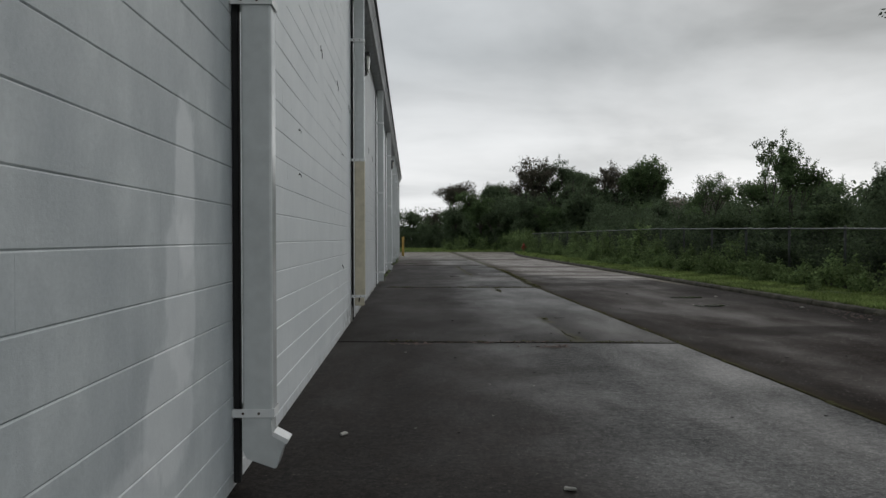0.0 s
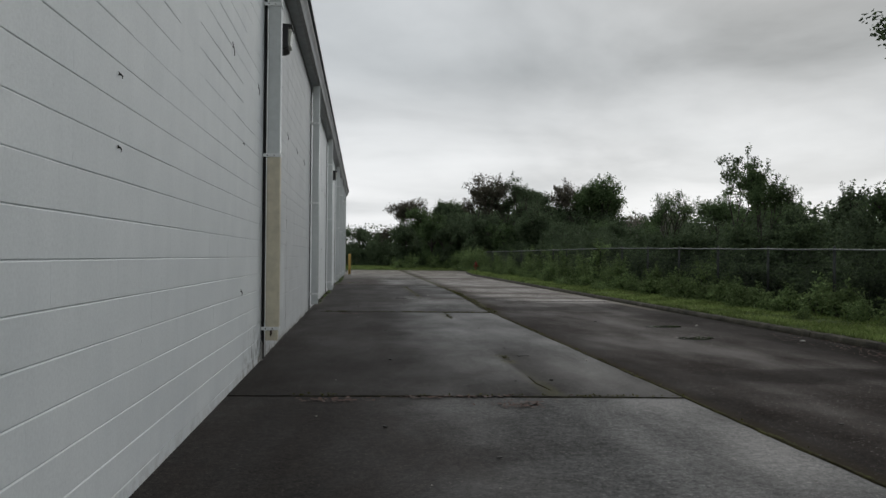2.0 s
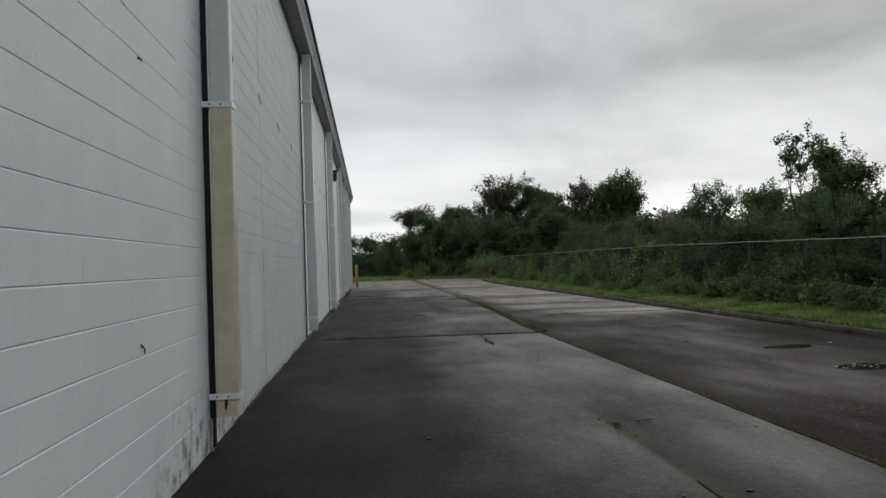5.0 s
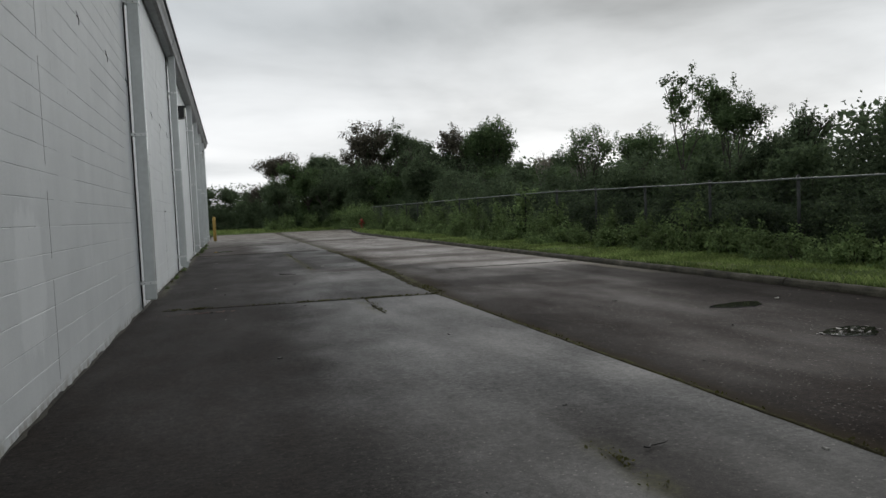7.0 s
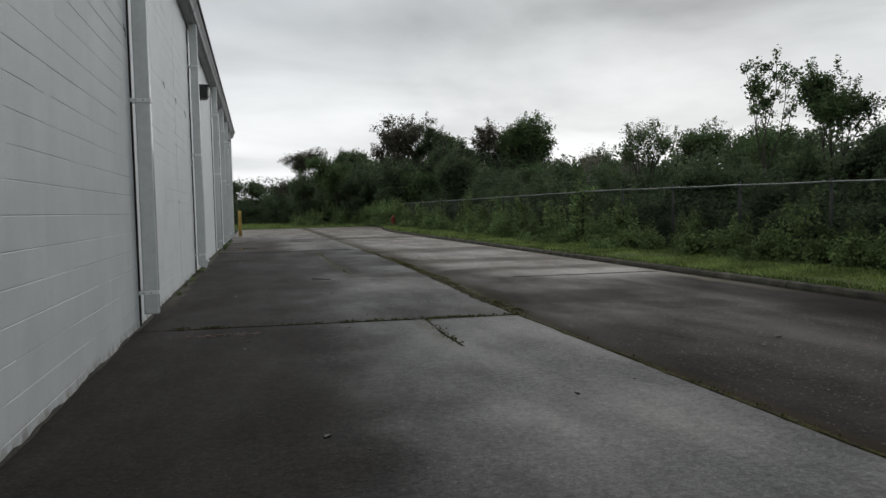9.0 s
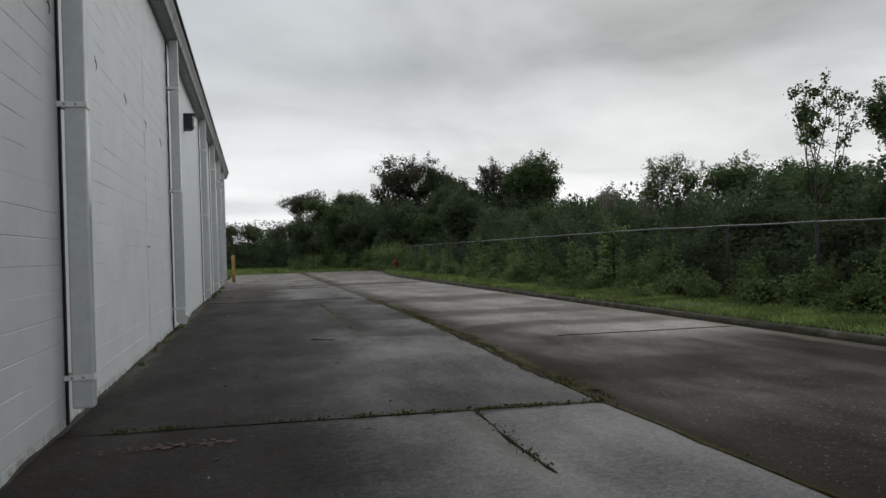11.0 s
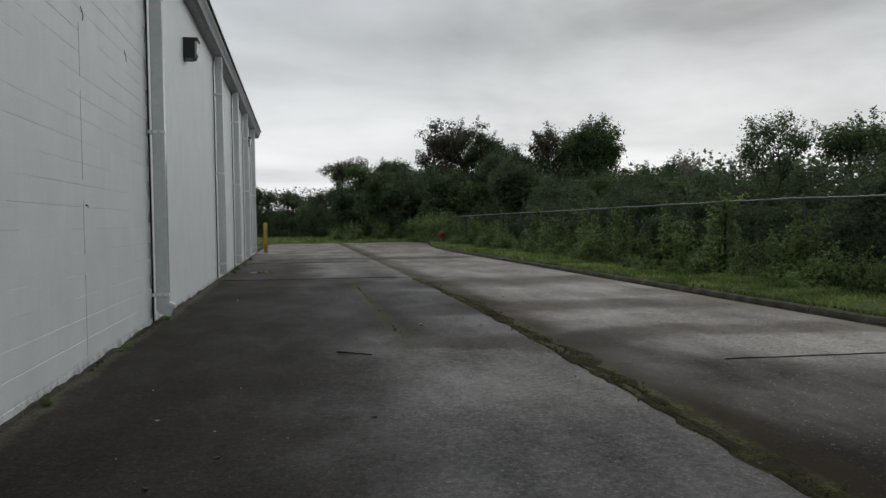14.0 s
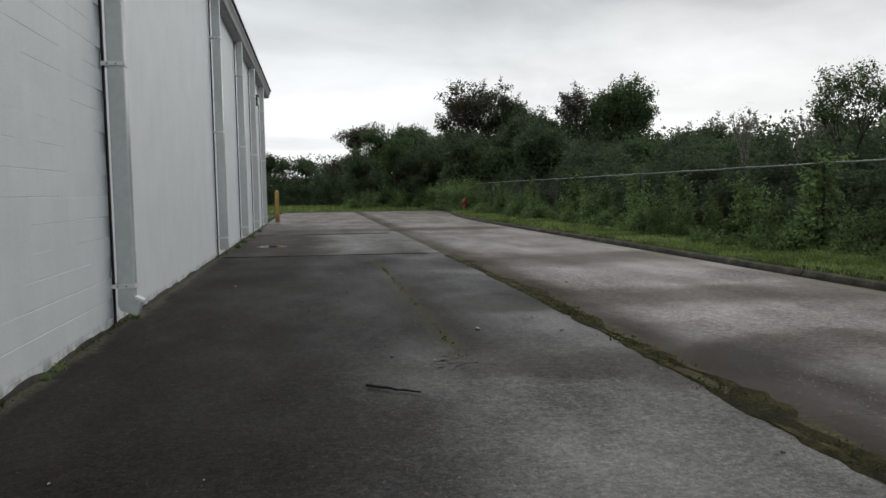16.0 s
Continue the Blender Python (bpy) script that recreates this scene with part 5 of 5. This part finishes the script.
puddle("small still puddle on the asphalt", 6.90, 17.22, 0.30, 0.20, 1)
puddle("shallow puddle full of leaves on the asphalt", 6.60, 15.30, 0.30, 0.20, 2)
puddle("thin bright puddle near the wall", 0.95, 39.4, 0.3, 0.4, 3)


def scatter(name, label, category, pieces, material, group=""):
    for x, y, s, seed in pieces:
        rng = random.Random(seed)
        t = thing(name, label, category, (x, y, 0.0), group, turn=rng.uniform(0, 360))
        bm = bmesh.new()
        box(bm, -s * 0.6, s * 0.6, -s * 0.3, s * 0.3, 0.0, s * 0.28, s * 0.06)
        for v in bm.verts:
            v.co += s * 0.22 * noise.noise_vector(v.co / s * 1.7 + Vector((seed, 1, 2)))
            v.co.z = max(v.co.z, 0.0)
        part("piece", bm, material, t)


lrng = random.Random(4)
scatter("paper_scrap", "small pale scrap of litter on the asphalt", "litter", [(0.48, 6.47, 0.045, 1), (1.73, 5.35, 0.05, 2), (0.75, 24.9, 0.014, 3), (1.42, 24.8, 0.012, 4), (0.95, 23.95, 0.018, 5), (3.38, 27.97, 0.05, 6), (0.85, 31.8, 0.03, 7), (4.02, 12.9, 0.03, 8), (7.6, 17.4, 0.05, 10), (1.35, 23.6, 0.012, 11), (8.1, 14.8, 0.06, 12), (1.15, 19.5, 0.02, 13)] + [(lrng.uniform(0.6, 6.5), lrng.uniform(5, 34), lrng.uniform(0.007, 0.014), 30 + k) for k in range(36)], CHIP, "pale litter on the lane")
scatter("stone_chip", "dark stone chip on the asphalt", "stone", [(1.632, 16.60, 0.038, 14), (5.9, 18.3, 0.05, 15), (1.4, 9.5, 0.03, 16), (2.1, 8.6, 0.03, 17)] + [(lrng.uniform(0.5, 6.0), lrng.uniform(4, 34), lrng.uniform(0.015, 0.035), 80 + k) for k in range(60)], STICK, "stone chips on the lane")


def stick(x, y, length, turn, seed):
    t = thing("stick", "dark wet stick lying on the asphalt", "stick", (x, y, 0.012), turn=turn)
    rng = random.Random(seed)
    bm = bmesh.new()
    n = 7
    tube(bm, [(length * (k / n - 0.5), rng.uniform(-0.01, 0.01), rng.uniform(0, 0.006)) for k in range(n + 1)], [(0.012 - 0.0008 * k) * min(1.0, length / 0.34) for k in range(n + 1)], 7)
    part("branch", bm, STICK, t, "", True)


stick(2.40, 26.07, 0.40, -37, 1)
stick(3.30, 13.25, 0.17, 15, 2)


def leaf_heap(label, x, y, rx, ry, n, seed, material=DEAD):
    rng = np.random.default_rng(seed)
    c = np.stack([x + rng.normal(size=n) * rx, y + rng.normal(size=n) * ry, 0.008 + 0.012 * rng.random(n)], 1)
    q = leaves(rng, c, 0.05, 0.9)
    q[:, :, 2] = 0.006 + 0.25 * np.clip(q[:, :, 2], 0.0, 0.05)
    tagged(new("leaf_litter", quads_mesh("leaf_litter", q, material)), label, "leaf litter", "leaf litter on the lane", "stuff")


leaf_heap("reddish-brown dead leaves beside a mossy joint", 2.62, 10.25, 0.16, 0.10, 90, 1)
leaf_heap("brown dead leaves in the joint near the wall", 0.95, 10.55, 0.16, 0.05, 60, 2)
leaf_heap("brown dead leaves in the joint", 2.0, 10.62, 0.35, 0.03, 90, 3)
leaf_heap("pale leaves and grit in a shallow puddle", 6.60, 15.30, 0.17, 0.10, 34, 4, CHIP)
leaf_heap("dark leaf litter at the end of a crack", 2.98, 26.75, 0.14, 0.10, 40, 5, STICK)
leaf_heap("brown debris along the kerb's gutter", 8.3, 12.5, 0.25, 2.2, 420, 6)
leaf_heap("brown debris in the joint near the wall", 0.9, 20.35, 0.25, 0.05, 80, 7)


# ---- wall blocks, last ----
def block_mesh(name, deep=1.0):
    hy, hz, d = BLOCK / 2 + 0.0008, COURSE / 2 - 0.0004, 0.016
    cy, cz = 0.0, 0.0056 * (0.45 + 0.55 * deep)
    v = [(-d, -hy, -hz), (-d, hy, -hz), (-d, hy, hz), (-d, -hy, hz), (-0.0055 * deep, -hy, -hz), (-0.0055 * deep, hy, -hz), (-0.0055 * deep, hy, hz), (-0.0055 * deep, -hy, hz),
         (0, -hy + cy, -hz + cz), (0, hy - cy, -hz + cz), (0, hy - cy, hz - cz), (0, -hy + cy, hz - cz)]
    f = [(8, 9, 10, 11)] + [(a, b, b + 4, a + 4) for i in (0, 4) for a, b in ((i, i + 1), (i + 1, i + 2), (i + 2, i + 3))] + [(3, 0, 4, 7), (7, 4, 8, 11)]
    me = bpy.data.meshes.new(name)
    me.from_pydata(v, [], f)
    me.materials.append(PAINT)
    return me, np.array(v), f


def build_blocks():
    kinds = [block_mesh("block", d) for d in (1.0, 0.65, 0.3)]
    me, v, f = kinds[0]
    rng = random.Random(3)
    verts, faces = [], []
    for row in range(-1, 26):
        z = FIRST + (row + 0.5) * COURSE
        y = -9.8 + (BLOCK / 2 if row % 2 else 0.0)
        while y + BLOCK / 2 < 29.0:
            x = rng.uniform(-0.00015, 0.00015)
            if y > 19:
                x *= 0.4
            if 5.6 < y < 14.9 and 0 <= row < 12:
                fade = 0.5 + 0.5 * noise.noise(Vector((3.0, y * 0.55, z * 1.2))) + 0.35 * max(0.0, (y - 10.0) / 4.0) + (0.3 * max(0.0, (z - 1.3)) if y > 5.6 else 0.0)
                ob = new("block", kinds[0 if fade < 0.55 else 1 if fade < 0.85 else 2][0])
                ob.parent = wall
                ob.location = (x, y, z)
            else:
                i = len(verts)
                foot = y > 21 and row in (0, 1)
                s = (1.0 if y < 14 else 0.8) * (0.6 + 0.6 * abs(noise.noise(Vector((1.0, y * 0.5, z * 1.1)))))
                w = v.copy()
                if not foot and abs(noise.noise(Vector((7.0, y * 0.7, row * 3.7)))) > (0.9 if y < 5.6 else 0.22 if y < 14 else 0.26 if y < 21 else 0.15):
                    w[:, 2] *= (COURSE / 2 + 0.0006) / v[2, 2]
                    w[8:, 2] = w[4:8, 2]
                    w[4:8, 0] = -0.001
                    s = 1.0
                w[8:, 2] *= 1 + (1 - s) * 0.026
                w[4:8, 0] *= s
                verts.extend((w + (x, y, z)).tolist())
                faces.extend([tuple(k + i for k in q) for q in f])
            y += BLOCK
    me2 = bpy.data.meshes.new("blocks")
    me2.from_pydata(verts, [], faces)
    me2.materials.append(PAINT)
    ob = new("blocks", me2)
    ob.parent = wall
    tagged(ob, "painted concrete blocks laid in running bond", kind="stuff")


build_blocks()
